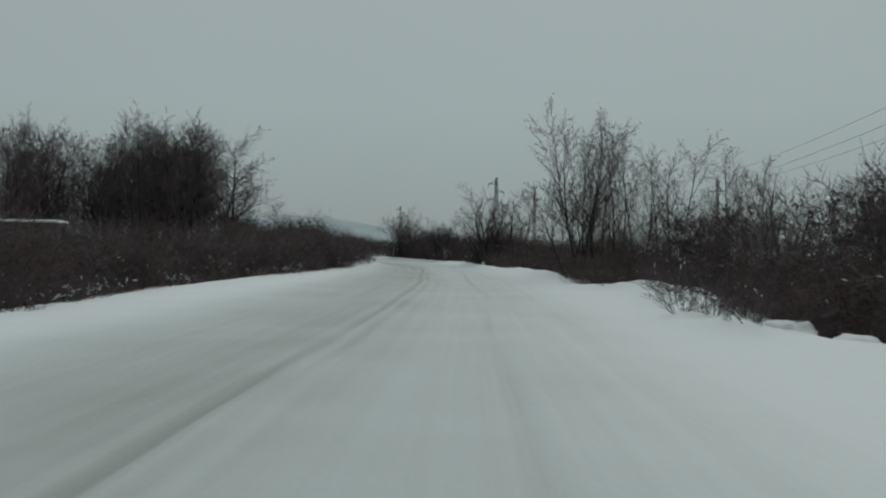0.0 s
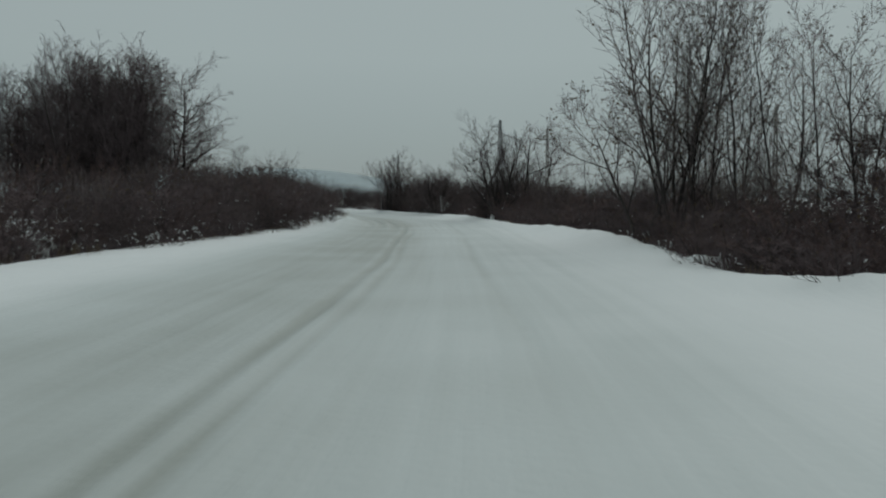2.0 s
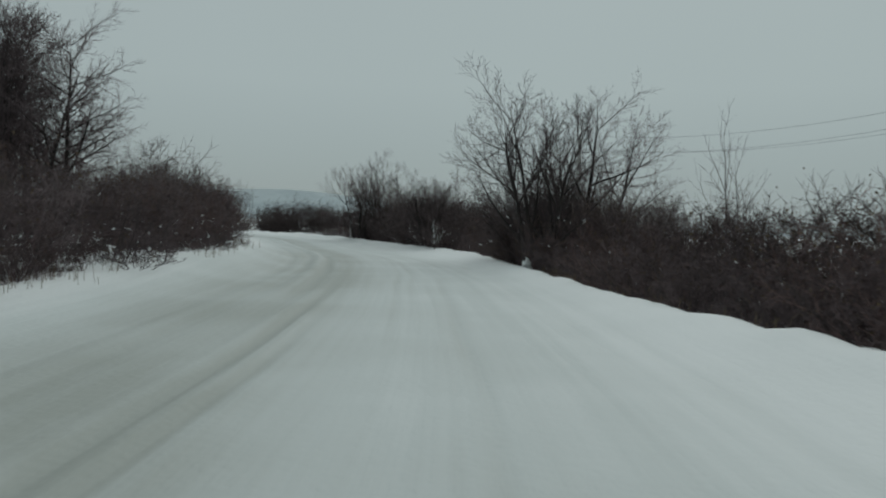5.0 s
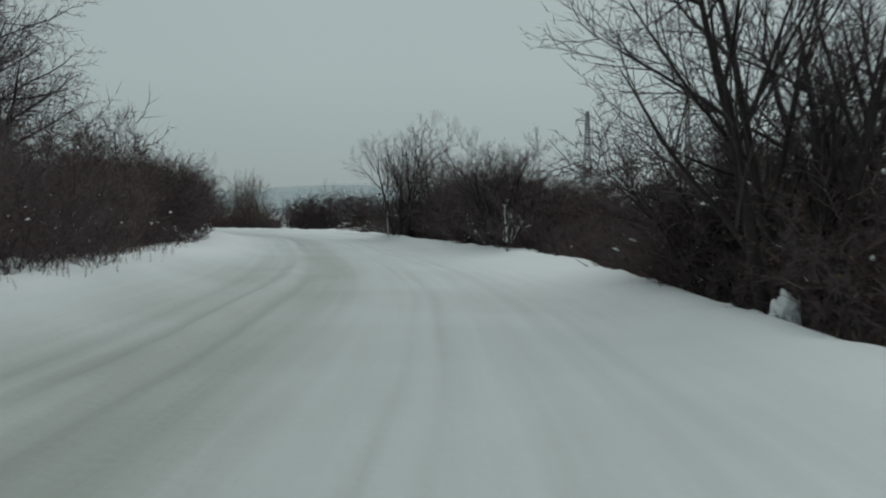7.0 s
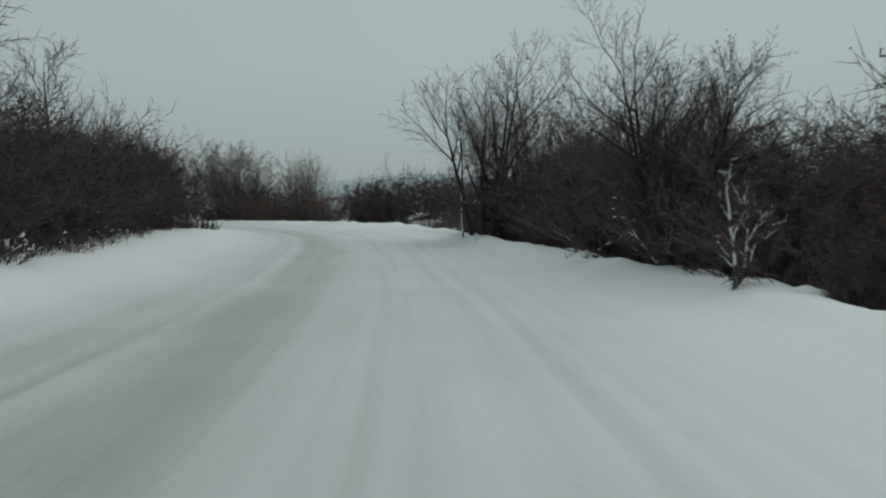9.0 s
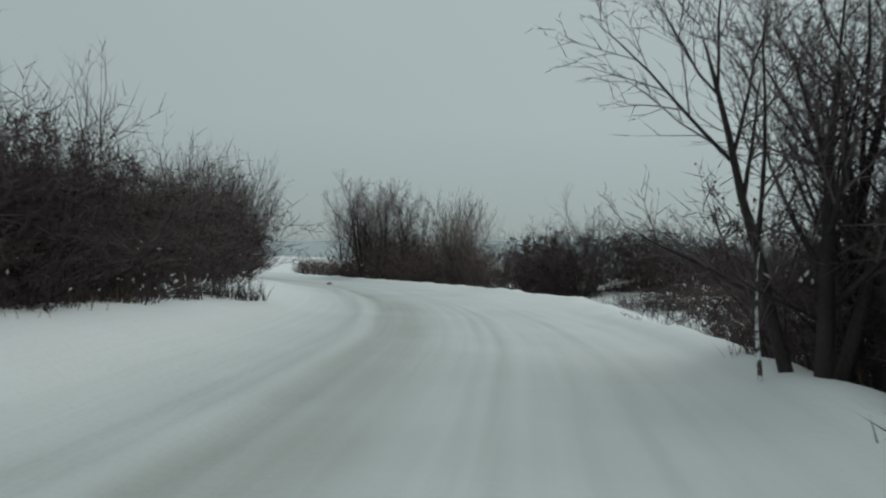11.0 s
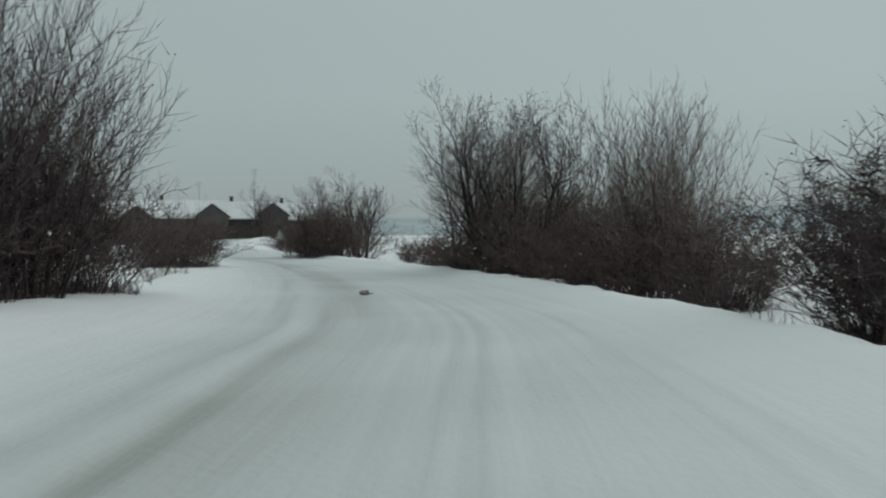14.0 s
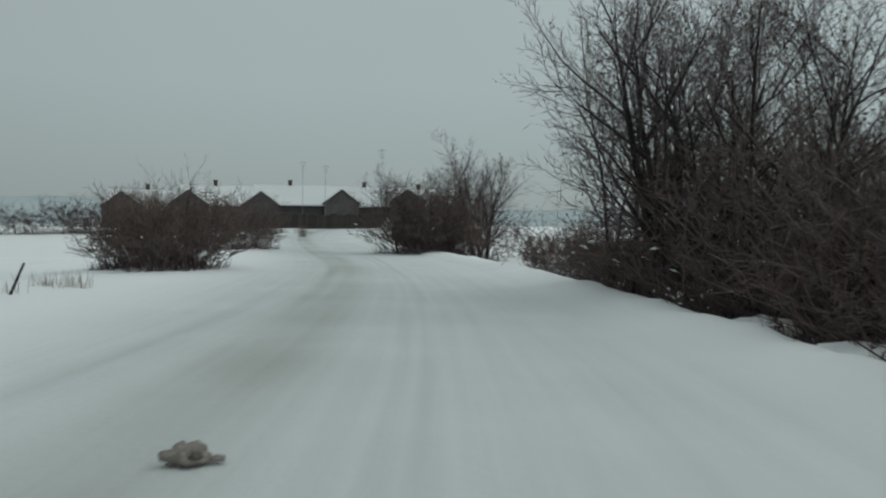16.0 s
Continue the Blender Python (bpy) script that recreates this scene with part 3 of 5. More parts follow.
def plant(name, label, category, seed, spec, stems, tall, radius, fan, foot=0.25, group="", twig=None, leaves=0, leaf_size=0.05, deep=1.0, stalks=0, snow=0, snow_size=0.06, snow_high=1.2, thick_name="framework", thin_name="crown", lean=(0, 0), least=0.005, bark=None, split=False, stalk=None):
    """One woody plant with its thick wood, its thin wood, its last leaves and the snow caught in it."""
    w = Wood(seed, least)
    rng = w.rng
    cuts = []
    for k in range(stems):
        cuts.append((len(w.thick[0]), len(w.thick[1])))
        a = 6.283 * (k + rng.random() * 0.7) / stems
        tilt = radians(fan) * (rng.uniform(0.25, 1.0) if stems > 1 else rng.uniform(0, 0.15))
        d = Vector((math.cos(a) * math.sin(tilt) + lean[0], math.sin(a) * math.sin(tilt) + lean[1], math.cos(tilt))).normalized()
        p = Vector((math.cos(a), math.sin(a), 0)) * foot * rng.random() - Vector((0, 0, 0.08))
        w.grow(p, d, tall * rng.uniform(0.78, 1.08), radius * rng.uniform(0.75, 1.1), 0, spec)
    root = thing(name, label, category, group)
    cuts = (cuts if split else cuts[:1]) + [(len(w.thick[0]), len(w.thick[1]))]
    for (v0, f0), (v1, f1) in zip(cuts, cuts[1:]):
        part(thick_name, mesh_from(thick_name, w.thick[0][v0:v1], [tuple(i - v0 for i in f) for f in w.thick[1][f0:f1]], bark or BARK), None, root)
    part(thin_name, mesh_from(thin_name, *w.thin, twig or TWIG, False), None, root)
    if stalks:
        (av, af), (bv, bf) = w.leaves(stalks, 0.17, 1, 0.05, deep, 0.065), w.litter(stalks // 4, 0.42 * tall if tall < 4 else 0.65, 0.62)
        dry = mesh_from("dead_stalk", av + bv, af + [tuple(i + len(av) for i in f) for f in bf], stalk or STALK, False)
        part("dead_stalk", dry, None, root, "dead stalks and grass caught inside")["kind"] = "stuff"
    if leaves:
        part("foliage", mesh_from("foliage", *w.leaves(leaves, leaf_size, 1), LEAF, False), None, root, "curled brown leaves left from autumn")["kind"] = "stuff"
    if snow:
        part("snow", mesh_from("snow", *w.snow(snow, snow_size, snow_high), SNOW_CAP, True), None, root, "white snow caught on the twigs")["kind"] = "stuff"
    root["used"] = 0
    return root


def put(root, x, y, turn=0.0, size=1.0, tall=None, label="", sink=0.0):
    """Sets the plant, or a copy of it, on the snow."""
    m = pose(x, y, height_at(x, y) - sink, 0, 0, turn) @ Matrix.Diagonal((size, size, tall or size, 1))
    if root["used"]:
        ob = copy_thing(root, m)
    else:
        ob = root
        MOVED.append((root, m))
        root["used"] = 1
        return ob
    return tagged(ob, label)


MOVED = []
place = random.Random(11)

# hedges
hedge_right = [plant("bramble_bush", "dense dark reddish bramble bush in roadside hedge", "bush", 100 + k, BUSH, 8, 1.75, 0.013, 54, 0.45, "bushes of the hedge along the ditch", TWIG_RED if k % 2 else TWIG, leaves=50, leaf_size=0.05, stalks=800, deep=0.75, snow=2 * (k % 2), snow_size=0.026, least=0.006) for k in range(5)]
hedge_left = [plant("thorn_bush", "tangled leafless thorn bush flecked with snow", "bush", 200 + k, BUSH, 9, 2.1, 0.015, 48, 0.5, "bushes of the hedge across the verge", TWIG_RED if k % 2 else TWIG, leaves=60, leaf_size=0.05, stalks=850, deep=0.75, snow=5, snow_size=0.04, snow_high=1.1, least=0.007) for k in range(5)]
low_shrub = [plant("low_shrub", "low twiggy shrub poking out of the snow", "shrub", 300 + k, TUFT, 6, 0.75, 0.008, 66, 0.2, "low shrubs at the foot of the hedges", TWIG, snow=1, snow_size=0.03) for k in range(3)]
snowy_shrub = [plant("snow_laden_shrub", "low shrub bowed under clumps of snow", "shrub", 350 + k, TUFT, 9, 0.7, 0.009, 70, 0.25, "low shrubs under snow", TWIG, leaves=20, snow=18, snow_size=0.045, snow_high=0.4) for k in range(2)]
broom = [plant("willow_shrub", "tall leafless willow shrub with upright rods", "shrub", 400 + k, BROOM, 13, 4.6, 0.019, 32, 0.8, "tall willow shrubs", TWIG_GREY, leaves=40, leaf_size=0.05, stalks=160, deep=0.5, least=0.0065) for k in range(3)]
dark_broom = [plant("verge_willow", "broad leafless willow bush with dark upright rods", "shrub", 460 + k, BROOM, 15, 4.2, 0.019, 34, 0.8, "willows of the verge", TWIG_DARK, stalk=STALK_DARK, thick_name="stem", split=True, leaves=40, leaf_size=0.05, stalks=800, deep=0.5, least=0.0075) for k in range(2)]
wand = [plant("willow_clump", "narrow leafless willow clump with upright rods", "shrub", 430 + k, BROOM, 12, 4.9, 0.018, 19, 0.8, "tall willow shrubs", TWIG_WARM, thick_name="stem", split=True, leaves=30, leaf_size=0.05, stalks=500, deep=0.4, least=0.0065) for k in range(2)]

blackthorn = [plant("blackthorn_bush", "dense dark blackthorn bush beside the road", "bush", 920 + k, THICKET, 13, 2.5, 0.014, 52, 0.6, "dark blackthorn bushes", TWIG_DARK, stalk=STALK_DARK, leaves=60, leaf_size=0.05, stalks=1700, deep=0.9, least=0.007) for k in range(2)]


def hedge(kinds, front, s0, s1, rows, step, jitter=0.45):
    """Rows of bushes behind the front line; each row is set back and sized."""
    place = random.Random(round(s0 * 31 + s1 * 7 + step * 10))
    s = s0
    while s < s1:
        for back, size in rows:
            a = s + place.uniform(-0.5, 0.5) * step
            b = float(front(a)) + back + place.uniform(-jitter, jitter) * (1 if abs(back) > 1.2 else 0.5)
            k = size * place.uniform(0.7, 1.28)
            x, y = on_road(a, b)
            put(place.choice(kinds), x, y, place.uniform(0, 360), k, k * place.uniform(0.85, 1.2), sink=0.05)
        s += step


def scatter(kinds, front, spans, back, count, low, high, unit):
    """Loose plants of the given heights behind the front line."""
    place = random.Random(round(spans[0][0] * 31 + len(spans) + count * 7))
    for s0, s1 in spans:
        for _ in range(count):
            x, y = on_road(a := place.uniform(s0, s1), float(front(a)) + place.uniform(*back))
            put(place.choice(kinds), x, y, place.uniform(0, 360), place.uniform(low, high) / unit)


hedge(hedge_right, lip, 6, 14, ((0.55, 0.46), (1.4, 0.80), (2.8, 1.08)), 0.95)
hedge(hedge_right, lip, 14, 27, ((1.6, 0.72), (2.6, 1.05)), 0.95)
scatter(low_shrub, lip, ((12, 19), (19, 27.5)), (-1.1, 0.5), 13, 0.4, 0.9, 0.75)
hedge(hedge_right, lip, 28.6, 46, ((0.6, 0.72), (1.5, 0.92), (2.6, 1.05)), 1.15)
hedge(hedge_right, lip, 46, 66, ((0.75, 0.70), (1.4, 0.9), (2.3, 1.0)), 1.1)
hedge(hedge_right, lip, 40, 66, ((3.9, 1.15),), 2.0)
hedge(hedge_right, lip, 66, 85, ((4.4, 1.05),), 1.7)
hedge(hedge_right, lip, 66, 84, ((0.55, 0.68), (1.6, 0.84), (2.8, 0.92)), 1.15)
hedge(hedge_right, lip, 84, 106, ((1.0, 0.75), (2.2, 1.1), (4.6, 1.25)), 1.2)
hedge(hedge_right, lip, 106, 117, ((6.0, 0.9), (7.8, 1.2)), 1.5)
hedge(hedge_right, lip, 131, 158, ((1.1, 0.85), (2.8, 1.0)), 1.4)
hedge(hedge_left[2:] + blackthorn, verge, 15, 58, ((-0.75, 0.5), (-1.9, 0.62)), 1.5)
hedge(hedge_left, verge, 8, 54, ((-1.0, 0.85), (-2.8, 1.1)), 1.6)
hedge(hedge_left, verge, 54, 72, ((-1.0, 0.80), (-2.6, 0.90)), 1.5)
hedge(hedge_left, verge, 72, 84, ((-1.0, 0.85), (-2.8, 1.1)), 1.6)
hedge(hedge_left[:2] + blackthorn, verge, 84, 110, ((-1.1, 0.92), (-2.2, 1.1), (-3.4, 1.25)), 1.2)
hedge(hedge_left[:2] + blackthorn, verge, 110, 128, ((-1.2, 1.0), (-3.2, 1.3)), 1.7)
scatter(low_shrub, lip, ((6, 106),), (0.0, 0.5), 60, 0.3, 0.75, 0.75)
scatter(low_shrub, verge, ((10, 128),), (-0.5, 0.3), 70, 0.3, 0.8, 0.75)
scatter(broom, lip, ((22, 33), (34, 46), (36, 48), (66, 72), (91, 101)), (2.2, 5.0), 3, 2.2, 3.0, 4.6)
scatter(broom, lip, ((143, 150),), (2.0, 4.5), 6, 2.6, 3.6, 4.6)
scatter(broom, verge, ((14, 40), (44, 70)), (-5.0, -1.8), 5, 1.5, 2.2, 4.6)
scatter(broom, verge, ((70, 84),), (-5.0, -1.8), 6, 1.7, 2.6, 4.6)
scatter(broom, verge, ((86, 94), (98, 104)), (-4.4, -2.0), 4, 2.4, 3.2, 4.6)
scatter(broom, verge, ((104, 118),), (-4.4, -2.0), 3, 1.7, 2.3, 4.6)

scatter(snowy_shrub, verge, ((18, 45), (45, 70), (84, 96), (104, 122)), (-0.4, 0.5), 4, 0.5, 0.9, 0.75)
scatter(snowy_shrub, lip, ((28, 40), (70, 84), (130, 146)), (0.05, 0.5), 3, 0.4, 0.8, 0.75)
scatter(low_shrub, verge, ((14, 26),), (0.0, 0.9), 9, 0.35, 0.7, 0.75)
scatter(snowy_shrub, verge, ((14, 30), (30, 52)), (-0.6, 0.4), 6, 0.4, 0.8, 0.75)

scatter(snowy_shrub, lip, ((111.5, 117.5),), (1.4, 4.4), 16, 0.5, 1.0, 0.75)
scatter(low_shrub, lip, ((111.5, 117.5),), (1.2, 4.4), 12, 0.5, 0.9, 0.75)
fan_shrub = plant("fan_shrub", "low bare shrub fanning out over the snow", "shrub", 371, TUFT, 16, 1.25, 0.011, 72, 0.15, twig=TWIG)
put(fan_shrub, *on_road(19.4, 5.3), 40)

# slim trees in the hedge of the ditch
slim = [plant("slim_tree", "slender bare tree with a few clinging leaves", "tree", 500 + k, SLIM, 1 + k // 3, 6.6, 0.058, 14, 0.25, "slender trees behind the hedge", TWIG_GREY, leaves=110, leaf_size=0.08, thick_name="trunk", thin_name="crown", least=0.008) for k in range(4)]
for x, y, h in ((5.6, 38.4, 7.7), (5.5, 36.9, 7.2), (6.0, 38.8, 6.9), (6.25, 38.2, 6.4), (6.7, 37.8, 7.0), (7.15, 37.3, 6.4), (7.4, 38.6, 6.2), (8.0, 37.2, 6.3), (8.6, 36.8, 5.7), (9.1, 35.3, 6.5), (9.6, 35.9, 6.0), (10.2, 34.6, 4.6), (11.3, 35.3, 5.7), (12.4, 36.8, 5.0), (13.7, 38.3, 5.6),
                (7.6, 42.5, 4.8), (19.2, 40.5, 5.0), (21.0, 43.0, 4.8), (10.5, 46.0, 4.4), (8.0, 44.0, 4.8), (6.8, 43.0, 4.4)):
    put(slim[place.randrange(4)], x, y, place.uniform(0, 360), h / 6.9 * 0.93)

for x, y, h in ((-4.5, 98.4, 5.2), (-4.2, 98.2, 5.4), (-2.6, 97.4, 4.6), (-1.2, 94.6, 4.8), (-0.4, 93.0, 4.6)):
    put(slim[place.randrange(4)], x, y, place.uniform(0, 360), h / 6.9)

leafy = plant("leafy_tree", "crooked small tree still holding brown leaves", "tree", 551, SPREADING, 2, 4.4, 0.065, 34, 0.2, leaves=420, leaf_size=0.10, split=True, thick_name="trunk", thin_name="crown", least=0.006)
put(leafy, 5.1, 39.4, 40, 1.05)

# the spreading trees of the bend
bt_a = plant("spreading_tree", "many-stemmed bare tree with spreading crown", "tree", 601, SPREADING, 4, 5.2, 0.115, 22, 0.5, "spreading trees of the bend", split=True, thick_name="trunk", thin_name="crown", snow=8, snow_size=0.05, snow_high=2.0, least=0.006)
bt_b = plant("spreading_tree", "many-stemmed bare tree with spreading crown", "tree", 602, SPREADING, 3, 5.8, 0.13, 29, 0.4, "spreading trees of the bend", split=True, thick_name="trunk", thin_name="crown", snow=8, snow_size=0.05, snow_high=2.0, least=0.006)
for kind, x, y, turn, size in ((bt_a, 3.0, 67.5, 20, 0.90), (bt_b, 4.7, 70.3, 200, 0.97), (bt_b, 3.6, 69.0, 75, 0.62), (bt_a, -1.3, 87.6, 60, 0.60), (bt_b, -0.9, 88.4, 240, 0.6), (bt_a, -5.9, 97.8, 250, 0.82), (bt_a, -5.3, 98.6, 310, 0.70), (bt_b, -3.4, 98.4, 10, 0.66), (bt_b, 8.0, 80.5, 90, 0.40), (bt_b, 13.0, 34.0, 30, 0.72), (bt_a, 16.6, 33.5, 200, 0.78), (bt_b, 20.5, 37.0, 110, 0.75)):
    put(kind, x, y, turn, size)

thorn_tree = plant("thorn_tree", "low wide thorn tree with level twiggy branches", "tree", 621, WIDE, 4, 4.0, 0.075, 58, 0.35, "low thorn trees", split=True, thick_name="trunk", thin_name="crown", snow=10, snow_size=0.04, snow_high=2.0, least=0.007)
put(thorn_tree, 3.0, 71.8, 165, 0.72, 0.72)
put(thorn_tree, 3.7, 71.2, 40, 0.78, 0.8)
put(thorn_tree, 3.4, 72.6, 280, 0.7, 0.7)

white_tree = plant("snowy_sapling", "forked sapling plastered white with driven snow", "sapling", 611, CROOKED, 3, 1.6, 0.025, 34, 0.04, "snow-plastered trunks at the road", PLASTERED, thick_name="trunk", thin_name="crown", bark=PLASTERED)
put(white_tree, -0.68, 84.0, 30, sink=0.06)
white_trunk = plant("snowy_tree", "short straight tree plastered with snow", "tree", 612, SAPLING, 1, 2.6, 0.06, 5, 0.05, "snow-plastered trunks at the road", thick_name="trunk", thin_name="crown", bark=PLASTERED)
put(white_trunk, -6.5, 97.7, 0, 0.55)

capped = plant("snow_capped_bush", "round twiggy bush under a cap of snow", "bush", 613, THICKET, 12, 1.5, 0.014, 60, 0.4, twig=TWIG, snow=130, snow_size=0.055, snow_high=9.0)
put(capped, 0.25, 88.2, 0, 1.1)


def build_branch(x, y, turn, tilt, long):
    """A dead branch leaning out of the snow, white on its weather side."""
    w = Wood(round(x * 10 + y * 100), 0.004)
    pts = [Vector((w.rng.gauss(0, 0.02), w.rng.gauss(0, 0.02), -0.1 + long * k / 5)) for k in range(6)]
    w.tube(pts, [0.028 * (1 - 0.14 * k) for k in range(6)], 5, False)
    for k in (2, 3, 4):
        d = Vector((w.rng.gauss(0, 1), w.rng.gauss(0, 1), 0.9)).normalized()
        w.tube([pts[k], pts[k] + d * long * 0.14, pts[k] + d * long * 0.3 + Vector((0, 0, 0.05))], [0.012, 0.008, 0.004], 4, True)
    root = thing("dead_branch", "leaning dead branch plastered with snow", "branch", "dead branches at the ditch")
    part("stem", mesh_from("stem", *w.thick, PLASTERED), None, root)
    part("shoot", mesh_from("shoot", *w.thin, PLASTERED), None, root)
    root.matrix_basis = pose(x, y, height_at(x, y), 0, 0, turn) @ Matrix.Rotation(radians(tilt), 4, "Y")


for s, o, turn, tilt, long in ((84.6, 5.1, 10, 48, 1.0), (86.4, 3.9, 150, 40, 0.9), (91.4, 4.2, 190, 52, 1.1), (70.4, 4.6, 200, 50, 1.2), (72.6, 4.9, 20, 44, 1.0), (90.2, 3.8, 20, 62, 0.9)):
    build_branch(*on_road(s, o), turn, tilt, long)


# the wood beyond the verge hedge
forest = [plant("woodland_tree", "tall bare woodland tree with fine upward twigs", "tree", 700 + k, FOREST, 1 + (k == 2), 12.5, 0.16, 12, 0.3, "trees of the far wood", thick_name="trunk", thin_name="crown", least=0.019) for k in range(4)]
for k in range(82):
    f = (k / 81) ** 1.3
    x = -27.0 - 46 * f + place.uniform(-1.4, 1.4)
    y = 95 + place.uniform(-2.5, 2 + min(9, 70 * f)) - 6 * f
    put(forest[place.randrange(4)], x, y, place.uniform(0, 360), (0.98 if abs(x + 40) > 2.2 else 0.86) * place.uniform(0.9, 1.1))
put(forest[0], -19.4, 97.2, 80, 0.44)
# the last tree of the wood reaches out over the field
edge_tree = plant("woodland_edge_tree", "wide bare tree at the edge of the wood", "tree", 731, EDGE, 2, 11.2, 0.19, 7, 1.0, split=True, thick_name="trunk", thin_name="crown", least=0.015, lean=(0.10, 0))
put(edge_tree, -24.4, 93.5, 0, 0.98)
for x, y, k in ((-27.2, 93.6, 0.95), (-30.4, 93.4, 1.0), (-33.6, 93.0, 1.0), (-36.4, 92.6, 0.98)):
    put(forest[place.randrange(4)], x, y, 40, k)
for k in range(26):
    f = k / 25
    put(blackthorn[k % 2], -22.0 - 46 * f + place.uniform(-0.8, 0.8), 90.5 - 6 * f + place.uniform(-1, 1), place.uniform(0, 360), place.uniform(1.5, 1.9))
for k in range(14):
    f = (k / 13) ** 1.2
    put(broom[place.randrange(3)], -18.5 - 52 * f + place.uniform(-1, 1), 93 - 6 * f + place.uniform(-3, 3), place.uniform(0, 360), place.uniform(0.6, 0.85))

# loose trees and saplings
sapling = [plant("sapling", "thin bare sapling standing over the bushes", "sapling", 800 + k, SAPLING, 2, 4.2, 0.03, 14, 0.2, "saplings in the hedges", thick_name="trunk", thin_name="crown") for k in range(3)]
for x, y, h in ((-9.6, 74.4, 3.4), (-10.2, 72.0, 3.0), (-11.6, 76.5, 3.2), (-16.0, 96.4, 3.8), (-15.6, 92.0, 3.2), (-17.2, 99.0, 3.6), (-6.2, 113.6, 4.2), (-5.0, 111.0, 4.0), (-7.4, 117.0, 4.0), (-25.0, 107.4, 6.0), (-24.4, 109.8, 5.0), (-22.6, 104.6, 5.4), (-21.6, 102.0, 4.6), (7.4, 62.9, 4.3), (9.0, 58.0, 3.2), (11.0, 60.5, 3.4), (8.4, 54.0, 2.8)):
    put(sapling[place.randrange(3)], x, y, place.uniform(0, 360), h / 4.2)
thin_sapling = plant("many_stemmed_sapling", "thin bare sapling of several stems on the snow bank", "sapling", 811, SAPLING, 5, 3.7, 0.016, 16, 0.22, split=True, thick_name="trunk", thin_name="crown")
put(thin_sapling, -12.85, 114.3, 0, 0.76)


# willow thickets by the second bend
for x, y, h in ((-28.7, 117.4, 4.9), (-29.5, 116.5, 4.5), (-28.7, 118.4, 4.4), (-29.6, 118.2, 4.4), (-30.6, 116.4, 3.8), (-28.5, 116.2, 4.7), (-29.4, 115.0, 2.9), (-31.0, 117.4, 4.2), (-30.0, 119.6, 3.2), (-29.0, 113.8, 2.4), (-28.6, 112.0, 2.1), (-30.4, 113.6, 2.6)):
    put(dark_broom[place.randrange(2)], x - 0.1, y - 0.24, place.uniform(0, 360), h / 5.2, h / 4.35)
for x, y, h in ((-25.0, 133.0, 5.7), (-24.0, 132.0, 5.2), (-25.4, 134.2, 5.2), (-23.2, 131.4, 4.4), (-26.2, 134.0, 4.6), (-28.4, 135.4, 2.6)):
    put(wand[place.randrange(2)], x, y, place.uniform(0, 360), h / 6.0)
for x, y, h in ((-35.2, 138.8, 6.3), (-34.8, 139.6, 6.0), (-34.0, 140.6, 6.4), (-33.0, 139.2, 6.2), (-32.0, 140.4, 6.0), (-31.2, 138.6, 5.6), (-36.2, 139.6, 6.2)):
    put(slim[place.randrange(4)], x, y, place.uniform(0, 360), h / 6.9)
for s, o, h in ((142.6, 4.6, 5.4), (145.6, 4.5, 5.6), (144.5, 4.8, 5.6), (146.0, 7.2, 6.0), (148.0, 5.0, 5.6), (147.0, 9.0, 5.8)):
    x, y = on_road(s, o)
    put(slim[place.randrange(4)], x, y, place.uniform(0, 360), h / 6.9)
put(bt_a, -33.4, 137.6, 100, 0.95)
put(bt_b, -31.0, 137.0, 10, 0.86)
dark = [plant("hawthorn_bush", "rounded dense dark hawthorn bush", "bush", 900 + k, THICKET, 18, 2.6, 0.018, 56, 0.6, "dense round bushes", TWIG_WARM if k else TWIG, leaves=60, leaf_size=0.05, stalks=1200, deep=0.8, snow=3, snow_size=0.05, least=0.009) for k in range(2)]
for k in range(12):
    s = 84.5 + 1.3 * k
    x, y = on_road(s, float(lip(s)) + 2.0 + place.uniform(-0.3, 0.5))
    put(blackthorn[k % 2], x, y, place.uniform(0, 360), place.uniform(1.9, 2.3) / 2.4)
    x, y = on_road(s, float(lip(s)) + 3.6 + place.uniform(-0.5, 0.5))
    put(blackthorn[k % 2], x, y, place.uniform(0, 360), place.uniform(2.7, 3.3) / 2.4)
for k in range(13):
    s = 8.5 + 2.4 * k
    x, y = on_road(s, float(lip(s)) + 5.0 + place.uniform(-0.6, 0.6))
    put(blackthorn[k % 2], x, y, place.uniform(0, 360), place.uniform(2.4, 2.9) / 2.4 * (1.25 if 18 < s < 36 else 1.0))
for k in range(11):
    s = 41 + 2.0 * k
    x, y = on_road(s, float(lip(s)) + 3.2 + place.uniform(-0.4, 0.6))
    put(blackthorn[k % 2], x, y, place.uniform(0, 360), place.uniform(1.9, 2.3) / 2.4)
for x, y, h in ((3.2, 70.6, 3.3), (3.5, 72.2, 3.0), (4.1, 71.6, 3.4), (4.9, 73.4, 2.3)):
    put(blackthorn[place.randrange(2)], x, y, place.uniform(0, 360), h / 2.4)
